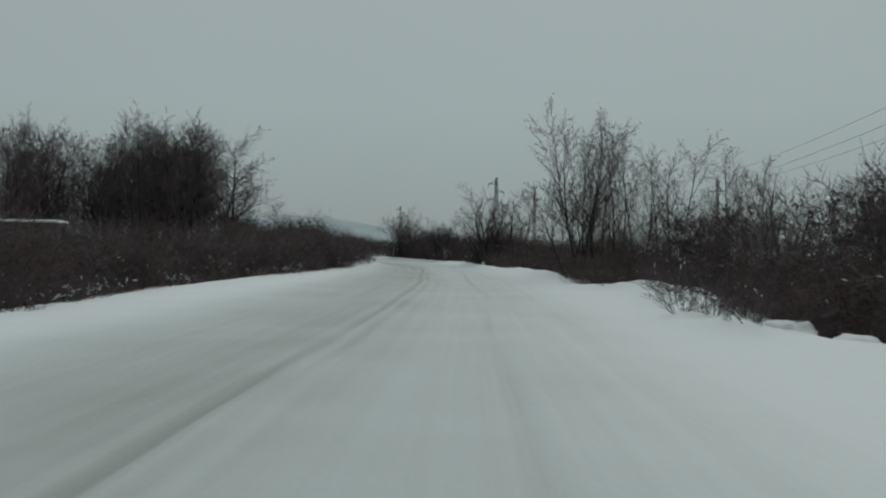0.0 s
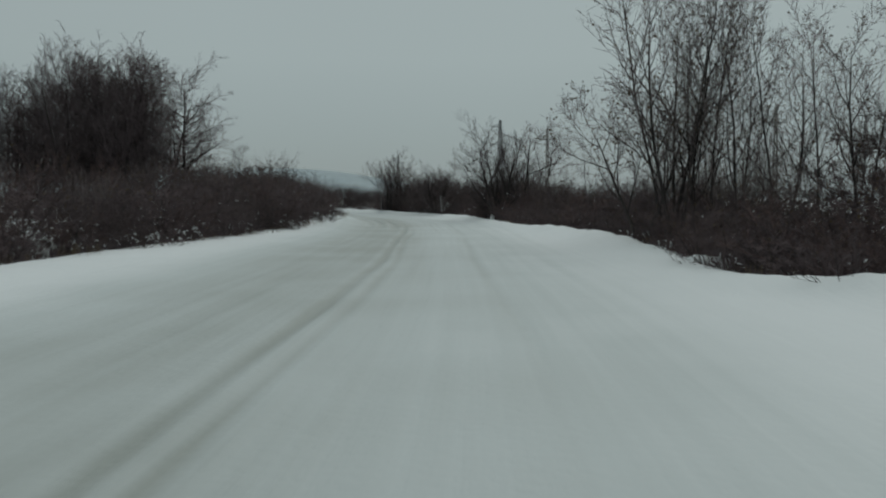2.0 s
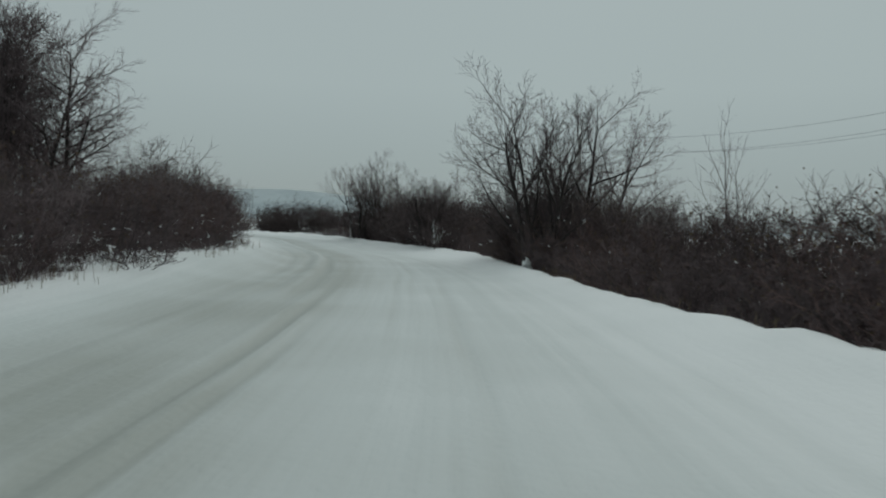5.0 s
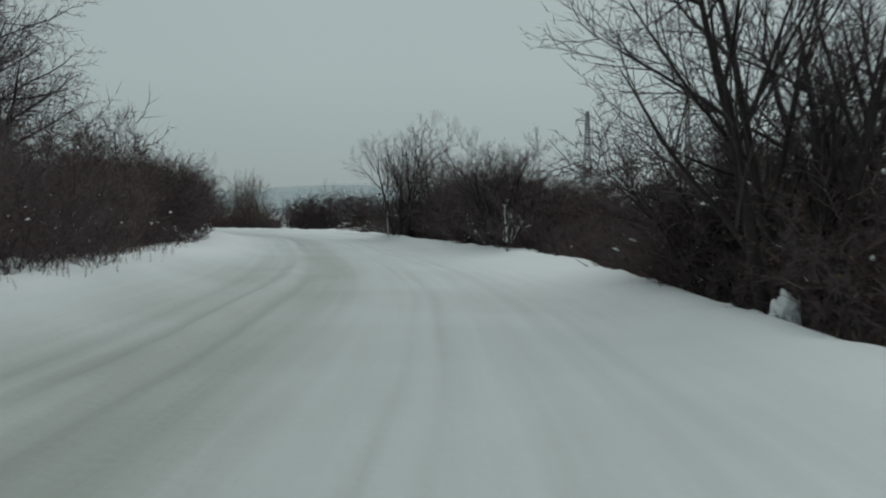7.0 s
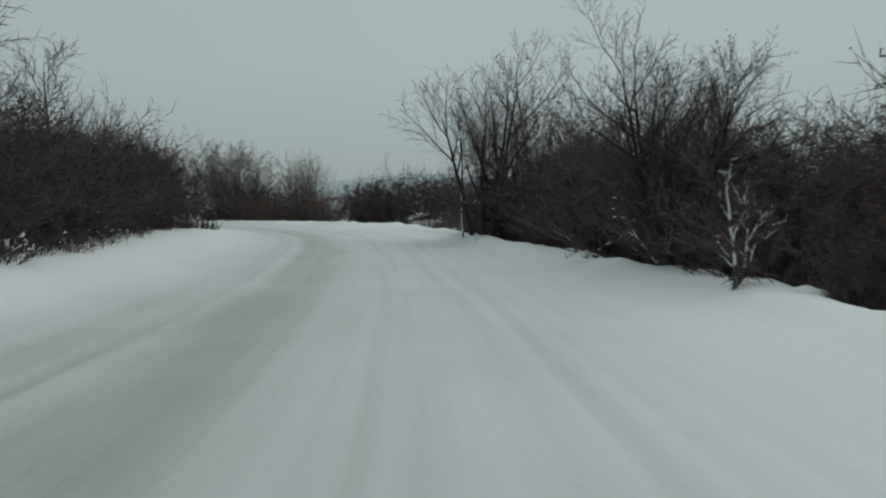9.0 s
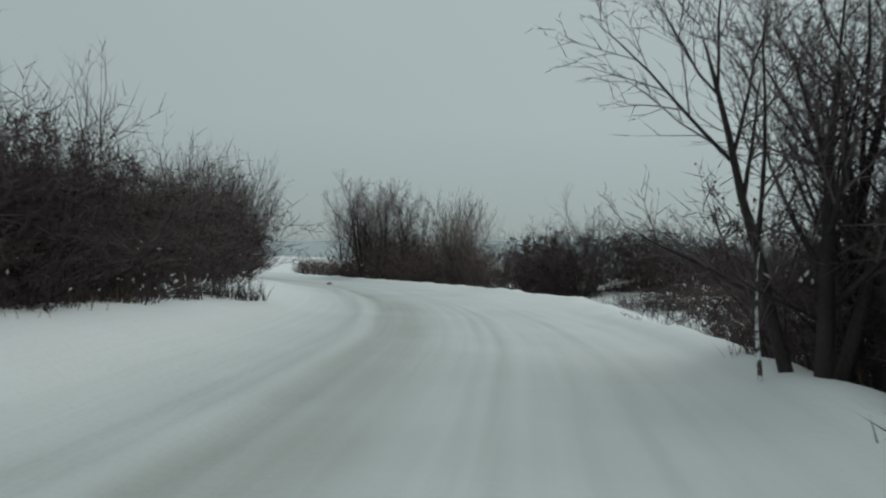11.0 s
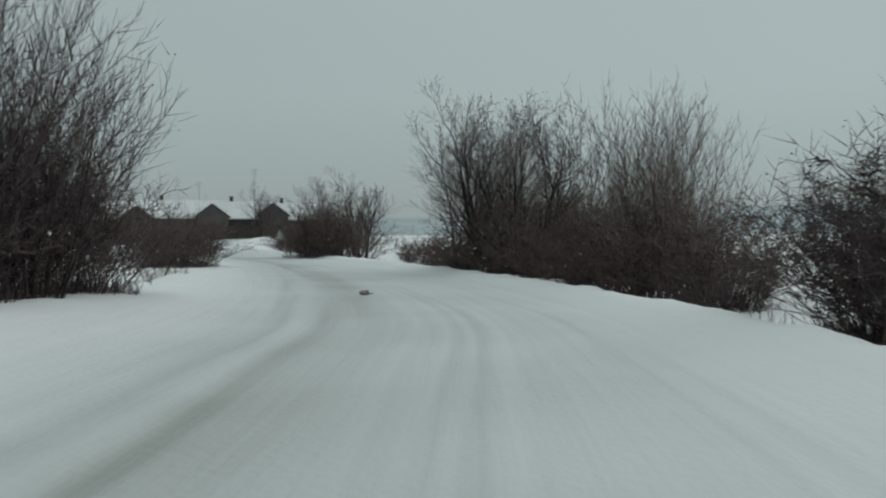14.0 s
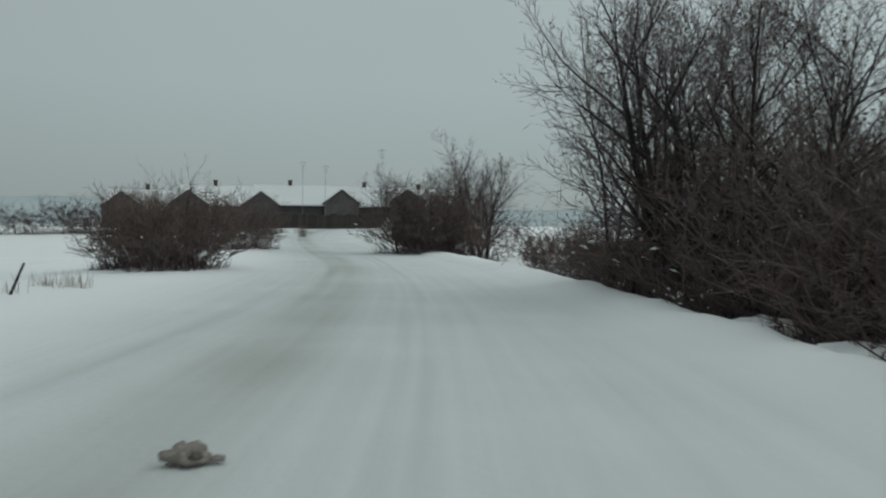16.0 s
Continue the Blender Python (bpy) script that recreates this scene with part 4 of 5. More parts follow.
for x, y, h in ((-16.8, 124.4, 3.1), (-17.6, 125.4, 2.9), (-16.2, 125.8, 3.1), (-15.9, 124.4, 2.6), (-17.4, 124.2, 2.6), (-11.8, 123.6, 2.3), (-12.8, 124.4, 2.4), (-10.6, 123.2, 2.4), (-9.4, 122.4, 2.3), (-14.2, 127.8, 2.8), (-16.4, 123.5, 2.0), (-17.3, 123.7, 2.1), (-16.0, 124.8, 2.4), (-17.9, 124.8, 2.3), (-16.9, 125.2, 2.6), (-15.2, 123.4, 1.9), (-30.2, 119.2, 2.4), (-31.4, 120.4, 2.2), (-30.0, 120.0, 1.7), (-29.8, 118.2, 2.2), (-32.4, 119.2, 2.1), (-47.6, 135.6, 2.2), (-48.6, 134.6, 2.1), (-46.8, 135.0, 2.0), (-49.8, 136.0, 2.0), (-56.8, 152.4, 2.8), (-55.4, 151.2, 2.6), (-49.6, 134.8, 2.1), (-46.4, 134.0, 1.9), (-48.0, 133.6, 1.7), (-50.6, 136.4, 1.9), (-64.8, 147.2, 2.6), (-66.4, 149.0, 2.4), (-63.6, 145.6, 2.2), (-57.6, 151.4, 2.8), (-56.0, 151.8, 3.4), (-53.8, 153.4, 2.6), (-55.0, 152.6, 3.0), (-61.6, 158.4, 3.0), (-64.4, 160.4, 2.9), (-67.4, 162.2, 2.8), (-70.4, 164.0, 2.8), (-73.4, 165.8, 2.7), (-76.2, 167.6, 2.5), (-60.2, 156.8, 2.4),
                (-88.0, 166.0, 0.9), (-47.0, 152.2, 1.6), (0.3, 85.2, 2.3), (-0.2, 87.0, 2.5), (0.2, 86.2, 1.8), (-12.2, 125.2, 2.3), (-11.4, 126.6, 2.5), (-13.4, 126.6, 2.5), (-6.8, 124.2, 2.4), (-10.2, 124.6, 2.2), (-8.0, 122.6, 2.2), (-9.4, 126.6, 2.8), (-5.8, 119.6, 2.3), (-7.4, 121.0, 2.5), (-13.6, 125.4, 2.8), (-16.4, 96.8, 2.5), (-17.2, 99.2, 2.6), (-16.2, 94.0, 2.3), (-18.2, 101.6, 2.6), (-17.8, 96.4, 2.8), (-18.6, 104.4, 2.4), (-37.5, 142.0, 2.2), (4.4, 68.2, 2.5), (5.2, 67.6, 2.7), (5.8, 69.4, 2.3), (6.2, 68.4, 2.4), (3.5, 72.2, 2.3), (4.6, 72.6, 2.5), (5.2, 74.6, 2.3), (6.5, 71.0, 2.2), (6.2, 75.5, 2.2), (7.6, 72.5, 2.2), (-6.0, 99.6, 2.4), (-5.2, 98.6, 2.2), (-3.6, 96.4, 2.6), (-1.8, 95.0, 3.2), (-5.0, 101.4, 2.0), (-2.2, 92.4, 3.3), (-0.9, 90.2, 3.3), (-1.0, 93.6, 3.6), (-1.8, 97.6, 3.2), (-3.6, 100.2, 3.0)):
    near = -20 < x < 1 and 84 < y < 130
    # past y = 130 only the lighter-twigged hawthorn, its paleness painting in distance haze
    put((blackthorn if near else dark)[1 if y > 130 else place.randrange(2)], x, y, place.uniform(0, 360), h / 2.4)
for k in range(9):
    s = 90.5 + 1.7 * k
    x, y = on_road(s, float(verge(s)) - 1.9 + place.uniform(-0.3, 0.3))
    put(blackthorn[k % 2], x, y, place.uniform(0, 360), place.uniform(2.2, 2.8) / 2.4)
for s, o, h in ((131.5, 6.0, 2.1), (133.0, 5.6, 2.2), (134.0, 7.4, 2.6), (135.0, 5.4, 2.3), (136.5, 6.4, 2.4), (139.5, 5.0, 2.6), (141.0, 5.6, 2.6), (142.6, 5.0, 2.8), (144.8, 5.4, 3.2), (146.4, 5.2, 3.0), (146.6, 7.4, 3.0)):
    x, y = on_road(s, o)
    put(dark[1], x, y, place.uniform(0, 360), h / 2.4)
for k in range(15):
    f = k / 14
    put(hedge_left[k % 5], -108 + 5 * f + place.uniform(-1, 1), 138 + 22 * f + place.uniform(-1, 1), place.uniform(0, 360), place.uniform(1.1, 1.7))
put(bt_a, -54.6, 154.2, 70, 0.86)
put(bt_b, -56.2, 155.6, 150, 0.76)
put(bt_a, -99.5, 184.6, 150, 0.95)
put(forest[1], -101.5, 197.6, 20, 0.62)
put(bt_b, -100.0, 196.0, 60, 1.15)
put(sapling[0], -48.6, 135.6, 150, 0.75)
put(sapling[1], -47.2, 134.8, 50, 0.7)


# long bramble canes that arch over the hedge
def build_cane(x, y, turn, reach, tall, seed):
    w = Wood(seed, 0.004)
    rng = w.rng
    root = thing("bramble_cane", "long arching bramble cane over the hedge", "bramble", "arching canes")
    for k in range(3):
        a, long, high = rng.gauss(0, 0.25), reach * rng.uniform(0.75, 1.1), tall * rng.uniform(0.8, 1.1)
        pts = [Vector((math.cos(a) * long * f + rng.gauss(0, 0.015), math.sin(a) * long * f + rng.gauss(0, 0.02), -0.05 + high * (1 - (2 * min(f * 0.8, 1) - 1) ** 2))) for f in (i / 10 for i in range(11))]
        w.tube(pts, [0.013 * (1 - 0.7 * i / 10) for i in range(11)], 4, False)
        for i in range(3, 10):
            d = Vector((rng.gauss(0, 1), rng.gauss(0, 1), rng.uniform(0.1, 1.0))).normalized()
            w.tube([pts[i], pts[i] + d * rng.uniform(0.15, 0.45)], [0.005, 0.002], 3, True)
    part("cane", mesh_from("cane", *w.thick, TWIG_RED), None, root)
    part("side_shoot", mesh_from("side_shoot", *w.thin, TWIG_RED, False), None, root)
    root.matrix_basis = pose(x, y, height_at(x, y), 0, 0, turn)


for k, (s, o, turn, reach, tall) in enumerate(((73, 5.6, 60, 2.6, 2.1), (75, 6.4, 150, 2.8, 2.3), (76.5, 5.4, 20, 2.4, 2.0), (78, 6.6, 200, 3.0, 2.3), (80, 5.8, 100, 2.6, 2.1), (82.0, 6.6, 170, 2.4, 2.2), (110, 8.6, 120, 2.0, 1.8), (113.6, 6.2, 200, 1.6, 0.7), (114.6, 5.6, 20, 1.4, 0.6), (96, -9.0, 30, 2.4, 2.6))):
    x, y = on_road(s, o)
    build_cane(x, y, turn, reach, tall, 950 + k)


# dry grass in clumps: on the bank, along the field edge and at the foot of the hedges
def build_grass(name, label, spots, tall, seed):
    rng = random.Random(seed)
    verts, faces = [], []
    for x, y, blades in spots:
        z = height_at(x, y) - 0.03
        for _ in range(blades):
            px, py = x + rng.gauss(0, 0.16), y + rng.gauss(0, 0.16)
            a, h, r = rng.uniform(0, 6.28), tall * rng.uniform(0.4, 1.15), 0.005
            lean = rng.uniform(0.05, 0.6) * h
            dx, dy = math.cos(a), math.sin(a)
            n = len(verts)
            for f, w in ((0, 1), (0.6, 0.8)):
                cx, cy, cz = px + dx * lean * f * f, py + dy * lean * f * f, z + h * f * (1 - 0.15 * f)
                verts += [(cx - dy * r * w, cy + dx * r * w, cz), (cx + dy * r * w, cy - dx * r * w, cz), (cx + dx * r * w, cy + dy * r * w, cz)]
            verts.append((px + dx * lean, py + dy * lean, z + h * 0.85))
            for j in range(3):
                k = (j + 1) % 3
                faces += [(n + j, n + k, n + 3 + k, n + 3 + j), (n + 3 + j, n + 3 + k, n + 6)]
    tagged(new(name, mesh_from(name, verts, faces, GRASS, False)), label, "dry grass", kind="stuff")


spots = []
for _ in range(190):
    s = place.uniform(8, 126)
    spots.append((*on_road(s, float(verge(s)) + min(0.35, place.gauss(0.0, 0.3))), place.randrange(3, 9)))
for _ in range(150):
    s = place.uniform(8, 150)
    spots.append((*on_road(s, float(lip(s)) + max(0.1, place.gauss(0.15, 0.2))), place.randrange(3, 8)))
build_grass("verge_grass", "withered grass blades poking through the snow", spots, 0.34, 5)
spots = [(*on_road(place.gauss(114.5, 3.5), max(6.4, place.gauss(8.4, 1.9))), place.randrange(5, 12)) for _ in range(110)]
spots += [(*on_road(place.uniform(138, 152), place.gauss(-13.0, 1.2)), place.randrange(5, 12)) for _ in range(60)]
spots += [(-41.4 + place.gauss(0, 0.25), 129.9 + place.gauss(0, 0.25), 14) for _ in range(6)] + [(-39.9 + place.gauss(0, 0.4), 127.6 + place.gauss(0, 0.4), 12) for _ in range(8)]
build_grass("field_grass", "tall dry weeds standing in snow", spots, 0.45, 6)

stick = thing("leaning_stake", "short weathered wooden stake leaning in the snow", "stake")
bm = bmesh.new()
bmesh.ops.create_cone(bm, cap_ends=True, segments=8, radius1=0.028, radius2=0.018, depth=0.7, matrix=Matrix.Translation((0, 0, 0.25)))
part("shaft", bm, BARK, stick)
stick.matrix_basis = pose(-40.1, 128.6, height_at(-40.1, 128.6), 0, 28, 30)

# ---- flat-roofed hut among the bushes ----
hut = thing("hut", "small flat-roofed hut under a slab of snow", "hut")
part("wall", box(bmesh.new(), -1.1, 1.1, 0, 0.15, -0.3, 1.85), WALL, hut)
for a in (-1.1, 0.95):
    part("side_wall", box(bmesh.new(), a, a + 0.15, 0.15, 1.9, -0.3, 1.85), WALL, hut)
part("back_wall", box(bmesh.new(), -0.95, 0.95, 1.75, 1.9, -0.3, 1.85), WALL, hut)
part("post", box(bmesh.new(), 1.18, 1.28, -0.3, -0.2, -0.3, 1.85, 0.01), BOARD, hut)
part("roof", box(bmesh.new(), -1.35, 1.35, -0.4, 2.1, 1.854, 1.95, 0.01), BOARD, hut)
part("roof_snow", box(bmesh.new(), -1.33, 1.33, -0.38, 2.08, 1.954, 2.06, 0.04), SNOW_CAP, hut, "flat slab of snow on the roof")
hut.matrix_basis = pose(-23.6, 47.6, height_at(-23.6, 47.6), 0, 0, 15) @ Matrix.Scale(1.4, 4)


# ---- houses of the hamlet ----
def build_house(x, y, turn, wide, long, eaves, rise, label, smoke=True):
    root = thing("house", label, "house", "houses of the hamlet")
    h = wide / 2
    t = 0.3
    # four walls; the gables run up under the roof
    for x0, x1 in ((-h, -h + t), (h - t, h)):
        part("side_wall", box(bmesh.new(), x0, x1, t, long - t, -0.8, eaves), WALL, root)
    for y0 in (0.0, long - t):
        bm = bmesh.new()
        front = [bm.verts.new((a, y0, b)) for a, b in ((-h, -0.8), (h, -0.8), (h, eaves), (0, eaves + rise), (-h, eaves))]
        face = bm.faces.new(front)
        made = bmesh.ops.extrude_face_region(bm, geom=[face])
        bmesh.ops.translate(bm, verts=[v for v in made["geom"] if isinstance(v, bmesh.types.BMVert)], vec=(0, t, 0))
        bmesh.ops.recalc_face_normals(bm, faces=bm.faces)
        part("gable_wall", bm, WALL, root)
    for side in (-1, 1):
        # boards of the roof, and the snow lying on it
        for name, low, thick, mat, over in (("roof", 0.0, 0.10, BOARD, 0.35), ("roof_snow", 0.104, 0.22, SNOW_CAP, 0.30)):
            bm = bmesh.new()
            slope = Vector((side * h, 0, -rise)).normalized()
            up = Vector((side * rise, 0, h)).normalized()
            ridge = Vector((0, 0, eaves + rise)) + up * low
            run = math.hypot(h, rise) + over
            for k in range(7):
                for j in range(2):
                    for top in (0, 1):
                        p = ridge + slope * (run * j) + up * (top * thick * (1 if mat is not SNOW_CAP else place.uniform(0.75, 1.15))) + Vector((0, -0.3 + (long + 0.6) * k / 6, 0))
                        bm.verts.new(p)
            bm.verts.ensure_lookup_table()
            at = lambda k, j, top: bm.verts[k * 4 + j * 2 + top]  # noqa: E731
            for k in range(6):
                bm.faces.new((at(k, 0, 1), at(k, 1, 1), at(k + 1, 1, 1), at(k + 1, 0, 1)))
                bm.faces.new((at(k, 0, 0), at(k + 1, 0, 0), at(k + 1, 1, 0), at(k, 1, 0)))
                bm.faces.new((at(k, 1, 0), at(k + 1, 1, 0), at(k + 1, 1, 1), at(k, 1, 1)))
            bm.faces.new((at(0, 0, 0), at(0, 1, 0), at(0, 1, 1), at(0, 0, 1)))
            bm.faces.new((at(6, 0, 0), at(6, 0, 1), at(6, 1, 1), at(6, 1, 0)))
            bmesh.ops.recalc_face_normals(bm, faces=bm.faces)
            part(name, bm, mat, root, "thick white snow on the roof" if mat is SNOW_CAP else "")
    if smoke:
        chimney = part("chimney", box(bmesh.new(), -0.3, 0.3, long * 0.35, long * 0.35 + 0.55, eaves + rise * 0.6, eaves + rise + 0.9, 0.03), BRICK, root, "sooty brick chimney")
        part("chimney_cap", box(bmesh.new(), -0.4, 0.4, long * 0.35 - 0.1, long * 0.35 + 0.65, eaves + rise + 0.9, eaves + rise + 1.02, 0.02), CONCRETE, chimney)
    for a in (-h * 0.45, h * 0.45):
        frame_part = part("window", box(bmesh.new(), a - 0.45, a + 0.45, -0.05, 0.05, 0.7, 1.7, 0.01), BOARD, root)
        part("pane", box(bmesh.new(), a - 0.37, a + 0.37, -0.07, -0.045, 0.78, 1.62), GLASS, frame_part)
    for k in range(3):
        b = long * (0.2 + 0.28 * k)
        frame_part = part("window", box(bmesh.new(), h - 0.05, h + 0.05, b - 0.5, b + 0.5, 0.7, 1.6, 0.01), BOARD, root)
        part("pane", box(bmesh.new(), h + 0.045, h + 0.07, b - 0.42, b + 0.42, 0.78, 1.52), GLASS, frame_part)
    root.matrix_basis = pose(x, y, height_at(x, y), 0, 0, turn)
    return root


# long houses with their snowy roofs towards the road, and the gabled wings before them
for x, y, top, turn, long in ((-141.7, 177.9, 6.5, -26, 13.0), (-137.5, 186.0, 7.3, -29, 12.4), (-131.9, 195.0, 7.5, -34, 13.0), (-127.3, 204.6, 7.5, -38, 11.0), (-123.8, 211.9, 7.4, -42, 9.0)):
    a, b = x + math.sin(radians(turn)) * long / 2, y - math.cos(radians(turn)) * long / 2
    build_house(a, b, turn, 6.6, long, top - 2.7 - height_at(a, b), 2.7, "long village house under a thick snow roof")
for x, y, top, turn in ((-136.4, 170.2, 6.0, 66), (-132.8, 177.7, 6.4, 62), (-128.2, 186.0, 6.4, 58), (-123.7, 196.2, 6.9, 53), (-119.5, 204.7, 7.2, 49)):
    build_house(x, y, turn, 4.8, 4.3, top - 1.8 - height_at(x, y), 1.8, "dark gabled wing of a village house under snow", smoke=False)


# ---- power lines ----
def build_pole(x, y, tall, turn):
    root = thing("utility_pole", "tapered concrete power pole with steel cross-arm", "utility pole", "poles of the power line")
    bm = bmesh.new()
    # two tapering legs joined by rungs
    for side in (-1, 1):
        foot, head = 0.20, 0.07
        ring = []
        for z, off in ((-0.6, foot), (tall, head)):
            ring.append([bm.verts.new((side * off + dx * 0.06, dy * 0.11, z)) for dx, dy in ((-1, -1), (1, -1), (1, 1), (-1, 1))])
        for k in range(4):
            bm.faces.new((ring[0][k], ring[0][(k + 1) % 4], ring[1][(k + 1) % 4], ring[1][k]))
        bm.faces.new(ring[1])
    part("shaft", bm, CONCRETE, root)
    for k in range(9):
        z = 0.8 + (tall - 1.4) * k / 9
        off = 0.2 - 0.13 * (z + 0.6) / (tall + 0.6)
        part("rung", box(bmesh.new(), -off, off, -0.08, 0.08, z, z + 0.16), CONCRETE, root)
    part("cross_arm", box(bmesh.new(), -0.95, 0.95, -0.14, -0.05, tall - 1.35, tall - 1.23, 0.01), METAL, root)
    for a in (-0.9, 0.9, 0.0):
        bm = bmesh.new()
        base = tall - 1.23 if a else tall
        for k, r in enumerate((0.025, 0.055, 0.04, 0.06, 0.03)):
            bmesh.ops.create_cone(bm, cap_ends=True, segments=8, radius1=r, radius2=r * 0.8, depth=0.07, matrix=Matrix.Translation((a, -0.1 if a else 0, base + 0.04 + 0.07 * k)))
        part("insulator", bm, CONCRETE, root)
    root.matrix_basis = pose(x, y, height_at(x, y), 0, 0, turn)


POLES = ((14.0, -8.0, 9.0, 8), (28.0, 92.0, 9.2, -30), (11.3, 119.4, 9.6, -20))
for x, y, tall, turn in POLES:
    build_pole(x, y, tall, turn)


def build_wire(a, b, sag, r=0.009):
    curve = bpy.data.curves.new("cable", "CURVE")
    curve.dimensions, curve.bevel_depth, curve.bevel_resolution = "3D", r, 1
    line = curve.splines.new("POLY")
    line.points.add(24)
    for k in range(25):
        f = k / 24
        p = a.lerp(b, f)
        line.points[k].co = (p.x, p.y, p.z - sag * 4 * f * (1 - f), 1)
    curve.materials.append(WIRE)
    tagged(new("overhead_cable", curve), "thin dark overhead power cable", "cable", "cables of the power line")


for (x0, y0, h0, t0), (x1, y1, h1, t1) in zip(POLES, POLES[1:]):
    for a in (-0.9, 0.0, 0.9):
        ends = []
        for x, y, h, t in ((x0, y0, h0, t0), (x1, y1, h1, t1)):
            z = height_at(x, y) + (h + 0.3 if a == 0 else h - 0.9)
            ends.append(Vector((x + a * math.cos(radians(t)), y + a * math.sin(radians(t)), z)))
        build_wire(*ends, 0.9)


def build_pylon(x, y, tall, turn):
    root = thing("pylon", "slender steel lattice pylon far off", "pylon", "pylons of the far line")
    lattice = bmesh.new()

    def bar(p, q, r):
        d = Vector(q) - Vector(p)
        m = Matrix.Translation((Vector(p) + Vector(q)) / 2) @ d.to_track_quat("Z", "Y").to_matrix().to_4x4()
        bmesh.ops.create_cone(lattice, cap_ends=True, segments=4, radius1=r, radius2=r, depth=d.length, matrix=m)

    width = lambda z: 0.75 - 0.6 * z / tall  # noqa: E731
    for sx, sy in ((-1, -1), (1, -1), (1, 1), (-1, 1)):
        bar((sx * width(0), sy * width(0), -1), (sx * width(tall), sy * width(tall), tall), 0.09)
    n = 9
    for k in range(n):
        z0, z1 = tall * k / n, tall * (k + 1) / n
        a, b = width(z0), width(z1)
        for s0, s1 in (((-a, -a), (b, -b)), ((a, -a), (b, b)), ((a, a), (-b, b)), ((-a, a), (-b, -b))):
            bar((*s0, z0), (*s1, z1), 0.05)
    part("tower", lattice, METAL, root)
    for z, side in ((0.92, -1), (0.82, 1), (0.72, -1)):
        lattice = bmesh.new()
        bar((0, 0, tall * z), (side * 1.9, 0, tall * z), 0.1)
        bar((0, 0, tall * z + 0.7), (side * 1.9, 0, tall * z), 0.06)
        bar((side * 1.85, 0, tall * z), (side * 1.85, 0, tall * z - 0.9), 0.07)
        part("arm", lattice, METAL, root)
    root.matrix_basis = pose(x, y, height_at(x, y), 0, 0, turn)


for x, y, tall in ((9.5, 190.0, 17.2), (-21.5, 357.0, 17.4)):
    build_pylon(x, y, tall, 20)


def build_mast(x, y, tall, r=0.018):
    root = thing("mast", "thin aerial mast beside the houses", "mast", "masts of the hamlet")
    bm = bmesh.new()
    bmesh.ops.create_cone(bm, cap_ends=True, segments=6, radius1=r * 1.6, radius2=r, depth=tall, matrix=Matrix.Translation((0, 0, tall / 2)))
    part("tube", bm, METAL, root)
    for k in range(3):
        part("element", box(bmesh.new(), -0.5 + 0.1 * k, 0.5 - 0.1 * k, -0.02, 0.02, tall - 0.3 - 0.4 * k, tall - 0.26 - 0.4 * k), METAL, root)
    root.matrix_basis = pose(x, y, height_at(x, y), 0, 0, 30)


for x, y, tall in ((-119.0, 186.6, 8.4), (-102.6, 186.4, 9.0), (-118.0, 189.4, 8.0)):
    build_mast(x, y, tall)

# ---- board fence in front of the houses ----
fence = thing("board_fence", "dark weathered board fence before the houses", "fence")
fa, fb = Vector((-109.0, 160.0)), Vector((-97.0, 190.0))
board = mesh_from("board", [(a, b, c) for c in (-0.3, 1.5) for a, b in ((-0.09, -0.015), (0.09, -0.015), (0.09, 0.015), (-0.09, 0.015))],
                  [(0, 1, 5, 4), (1, 2, 6, 5), (2, 3, 7, 6), (3, 0, 4, 7), (4, 5, 6, 7)], BOARD, False)
turn = math.degrees(math.atan2(fb.y - fa.y, fb.x - fa.x))
for k in range(180):
    p = fa.lerp(fb, k / 179)
    ob = part("board", board, None, fence)
    ob.matrix_basis = pose(p.x, p.y, height_at(p.x, p.y) + place.uniform(-0.06, 0.06), 0, 0, turn)


# ---- roadside things ----
def build_sign(x, y, turn):
    root = thing("road_sign", "small triangular road sign on a thin post", "road sign")
    bm = bmesh.new()
    bmesh.ops.create_cone(bm, cap_ends=True, segments=8, radius1=0.035, radius2=0.035, depth=2.0, matrix=Matrix.Translation((0, 0, 0.8)))
    part("post", bm, METAL, root)
    bm = bmesh.new()
    corners = [bm.verts.new((math.sin(a) * 0.5, -0.045, 1.55 + math.cos(a) * 0.5)) for a in (0, 2.094, 4.189)]
    made = bmesh.ops.extrude_face_region(bm, geom=[bm.faces.new(corners)])
    bmesh.ops.translate(bm, verts=[v for v in made["geom"] if isinstance(v, bmesh.types.BMVert)], vec=(0, 0.012, 0))
    bmesh.ops.recalc_face_normals(bm, faces=bm.faces)
    part("plate", bm, SIGN_WHITE, root, "pale triangular sheet-metal plate")
    root.matrix_basis = pose(x, y, height_at(x, y) - 0.3, 0, 0, turn)


build_sign(-68.3, 159.4, 50)

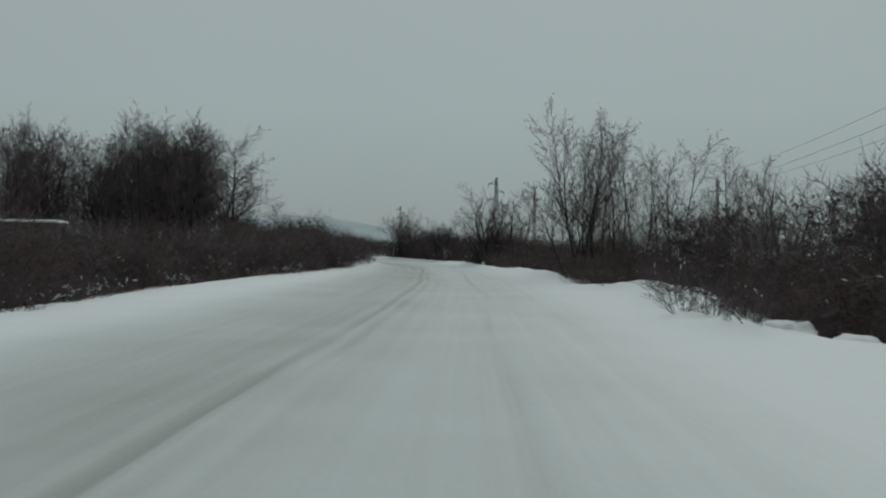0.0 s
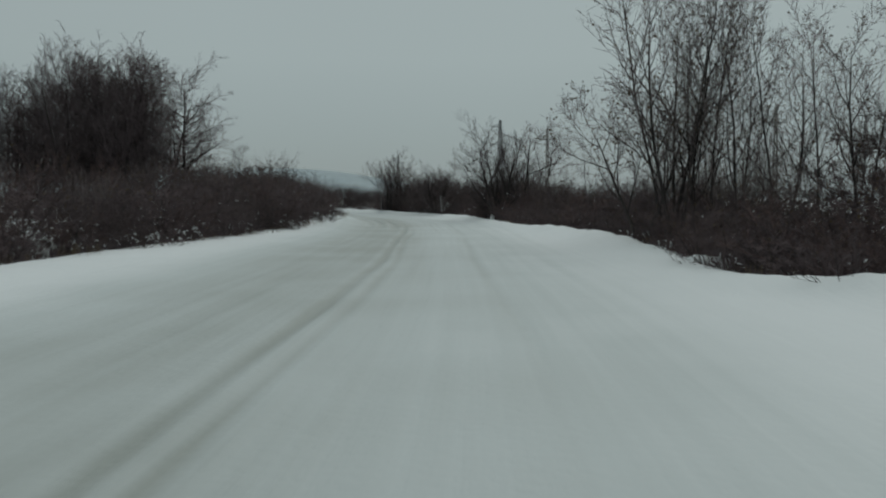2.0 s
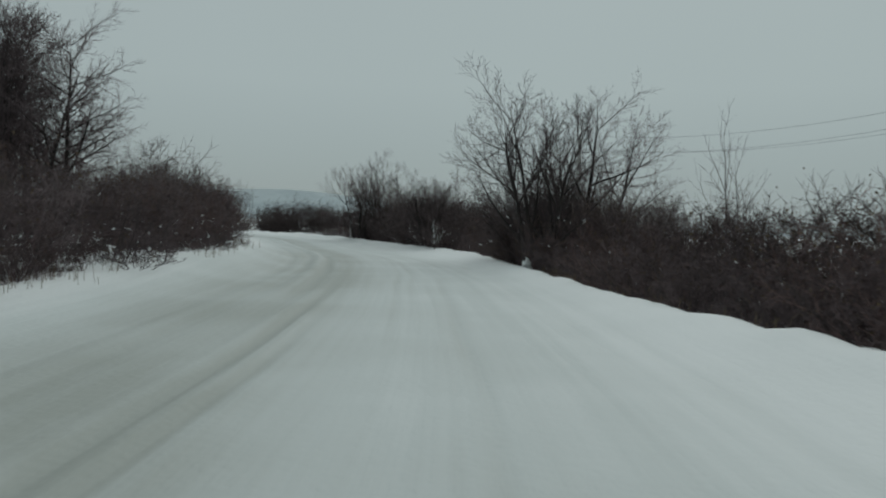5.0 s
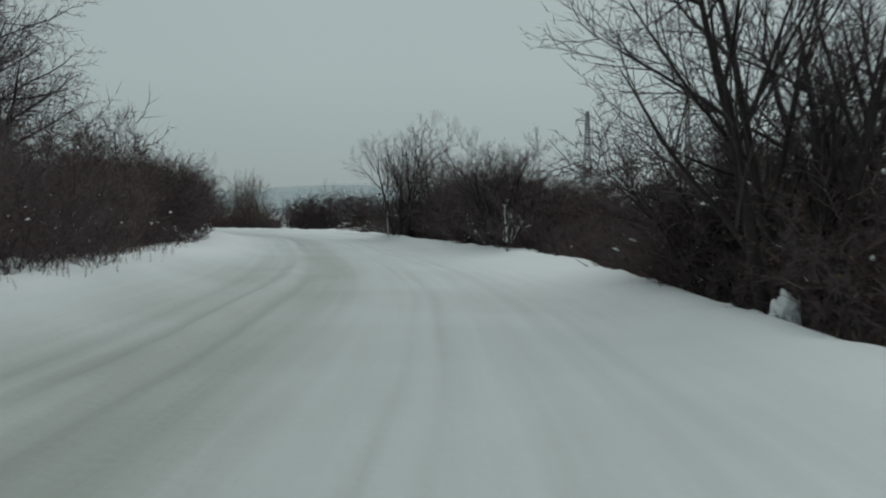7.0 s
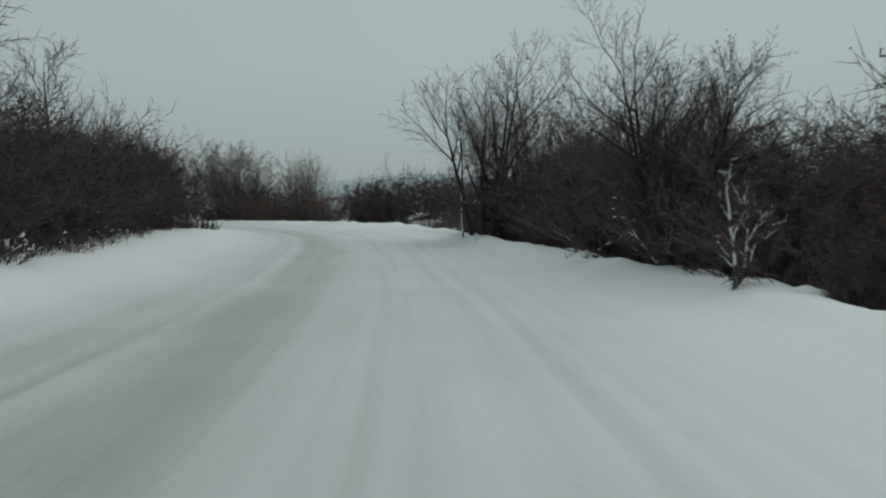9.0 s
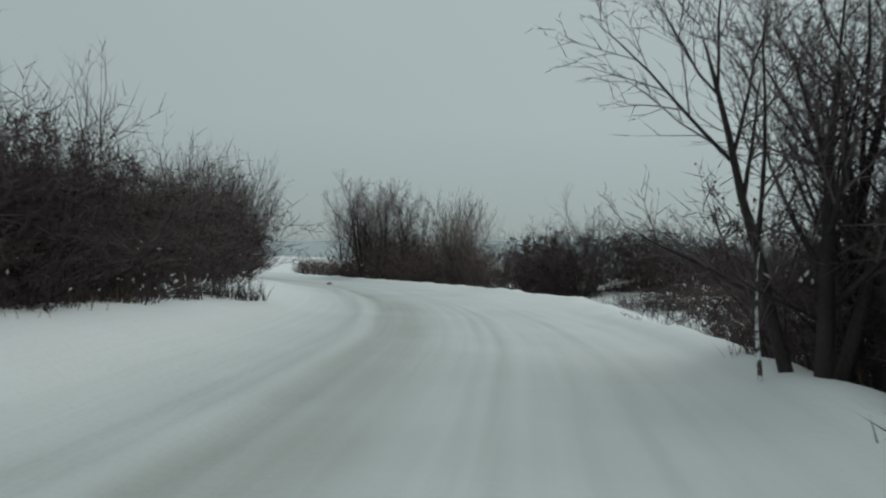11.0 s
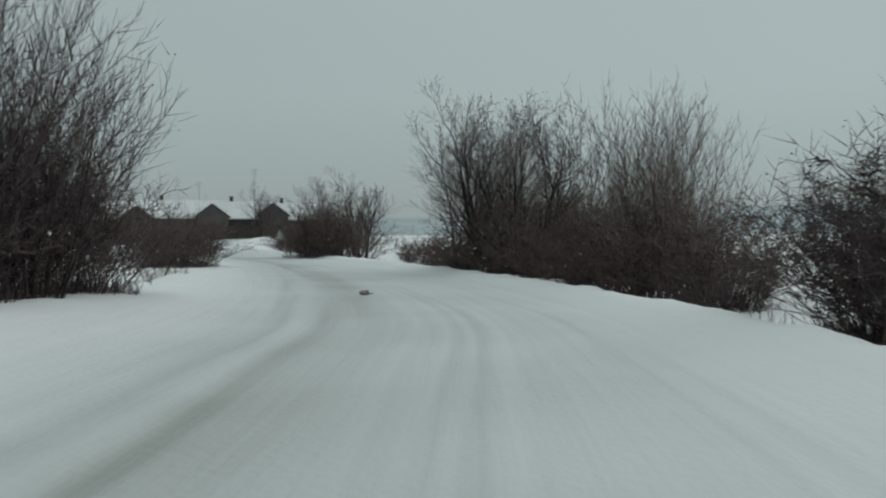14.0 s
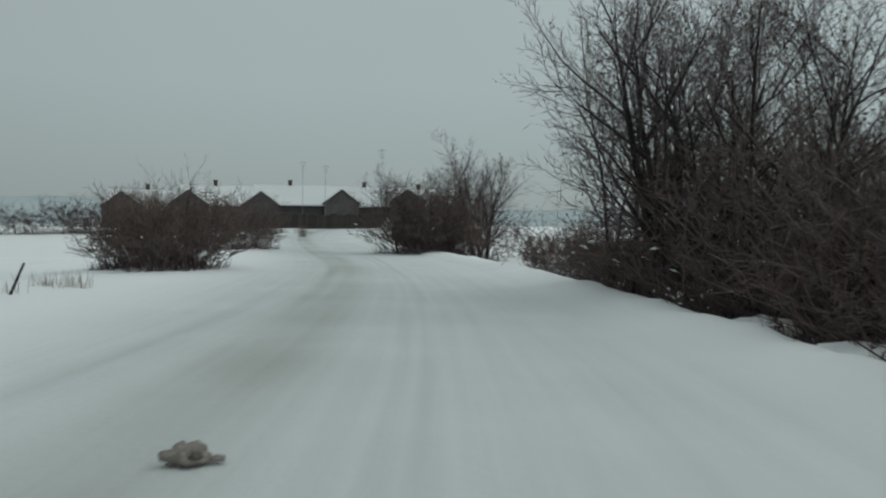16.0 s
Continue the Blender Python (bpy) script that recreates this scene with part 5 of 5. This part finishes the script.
clod = thing("slush_clod", "dirty brown-grey lump of frozen slush on the road", "slush lump")
part("lump", blob(place, 0.14, 0.62, 0.9, 3), CLOD, clod)
side_lump = part("fallen_piece", blob(place, 0.05, 0.5, 0.7, 2), CLOD, clod)
side_lump.location = (0.2, 0.03, 0.0)
# two small dark pieces against the lump
for x, y, z, r in ((-0.10, -0.07, 0.02, 0.05), (0.09, -0.06, 0.03, 0.045)):
    dark_lump = part("dark_piece", blob(place, r, 0.8, 0.5, 2), DARK_PIECE, clod, "small dark piece against the lump")
    dark_lump.location = (x, y, z)
clod.matrix_basis = pose(-29.1, 126.25, height_at(-29.1, 126.25) + 0.02, 0, 0, 40) @ Matrix.Scale(0.8, 4)

stump = thing("tree_stump", "short tree stump plastered with snow", "stump")
bm = bmesh.new()
bmesh.ops.create_cone(bm, cap_ends=True, segments=10, radius1=0.12, radius2=0.09, depth=0.45, matrix=Matrix.Translation((0.03, 0, 0.08)))
part("wood", bm, PLASTERED, stump)
cap = part("snow", blob(random.Random(5), 0.11, 1.5, 1.0, 3), SNOW_CAP, stump, "lump of snow on top")
cap.location = (-0.06, -0.06, 0.12)
stump.matrix_basis = pose(2.5, 66.2, height_at(2.5, 66.2), 0, 0, 0)

# mounds of ploughed snow along both edges
MOUNDS = [(12.7, 4.7, 0.40), (11.6, 5.2, 0.3), (27.4, 5.3, 0.6), (33.0, 4.6, 0.45), (83.0, 4.5, 0.3), (84.6, 4.6, 0.34), (86.0, 4.5, 0.3), (138.5, 4.3, 0.6), (141.4, 4.3, 0.55)]
MOUNDS += [(a, float(lip(a)) - 0.1 + place.uniform(-0.1, 0.2), place.uniform(0.12, 0.24)) for a in (place.uniform(13, 128) for _ in range(26))]
MOUNDS += [(a, float(verge(a)) + place.uniform(-0.3, 0.3), place.uniform(0.14, 0.26)) for a in (place.uniform(13, 124) for _ in range(20))]
for s, o, r in MOUNDS:
    x, y = on_road(s, o)
    mound = tagged(part("snow_mound", blob(place, r, 0.42 if r > 0.26 else 0.3, 0.5, 3), SNOW, None), "ploughed mound of clean snow at the road edge", "snow mound", "mounds of ploughed snow")
    mound.matrix_basis = pose(x, y, height_at(x, y) - (0.03 if r > 0.4 else 0.05), 0, 0, place.uniform(0, 360))

for root, m in MOVED:
    root.matrix_basis = m
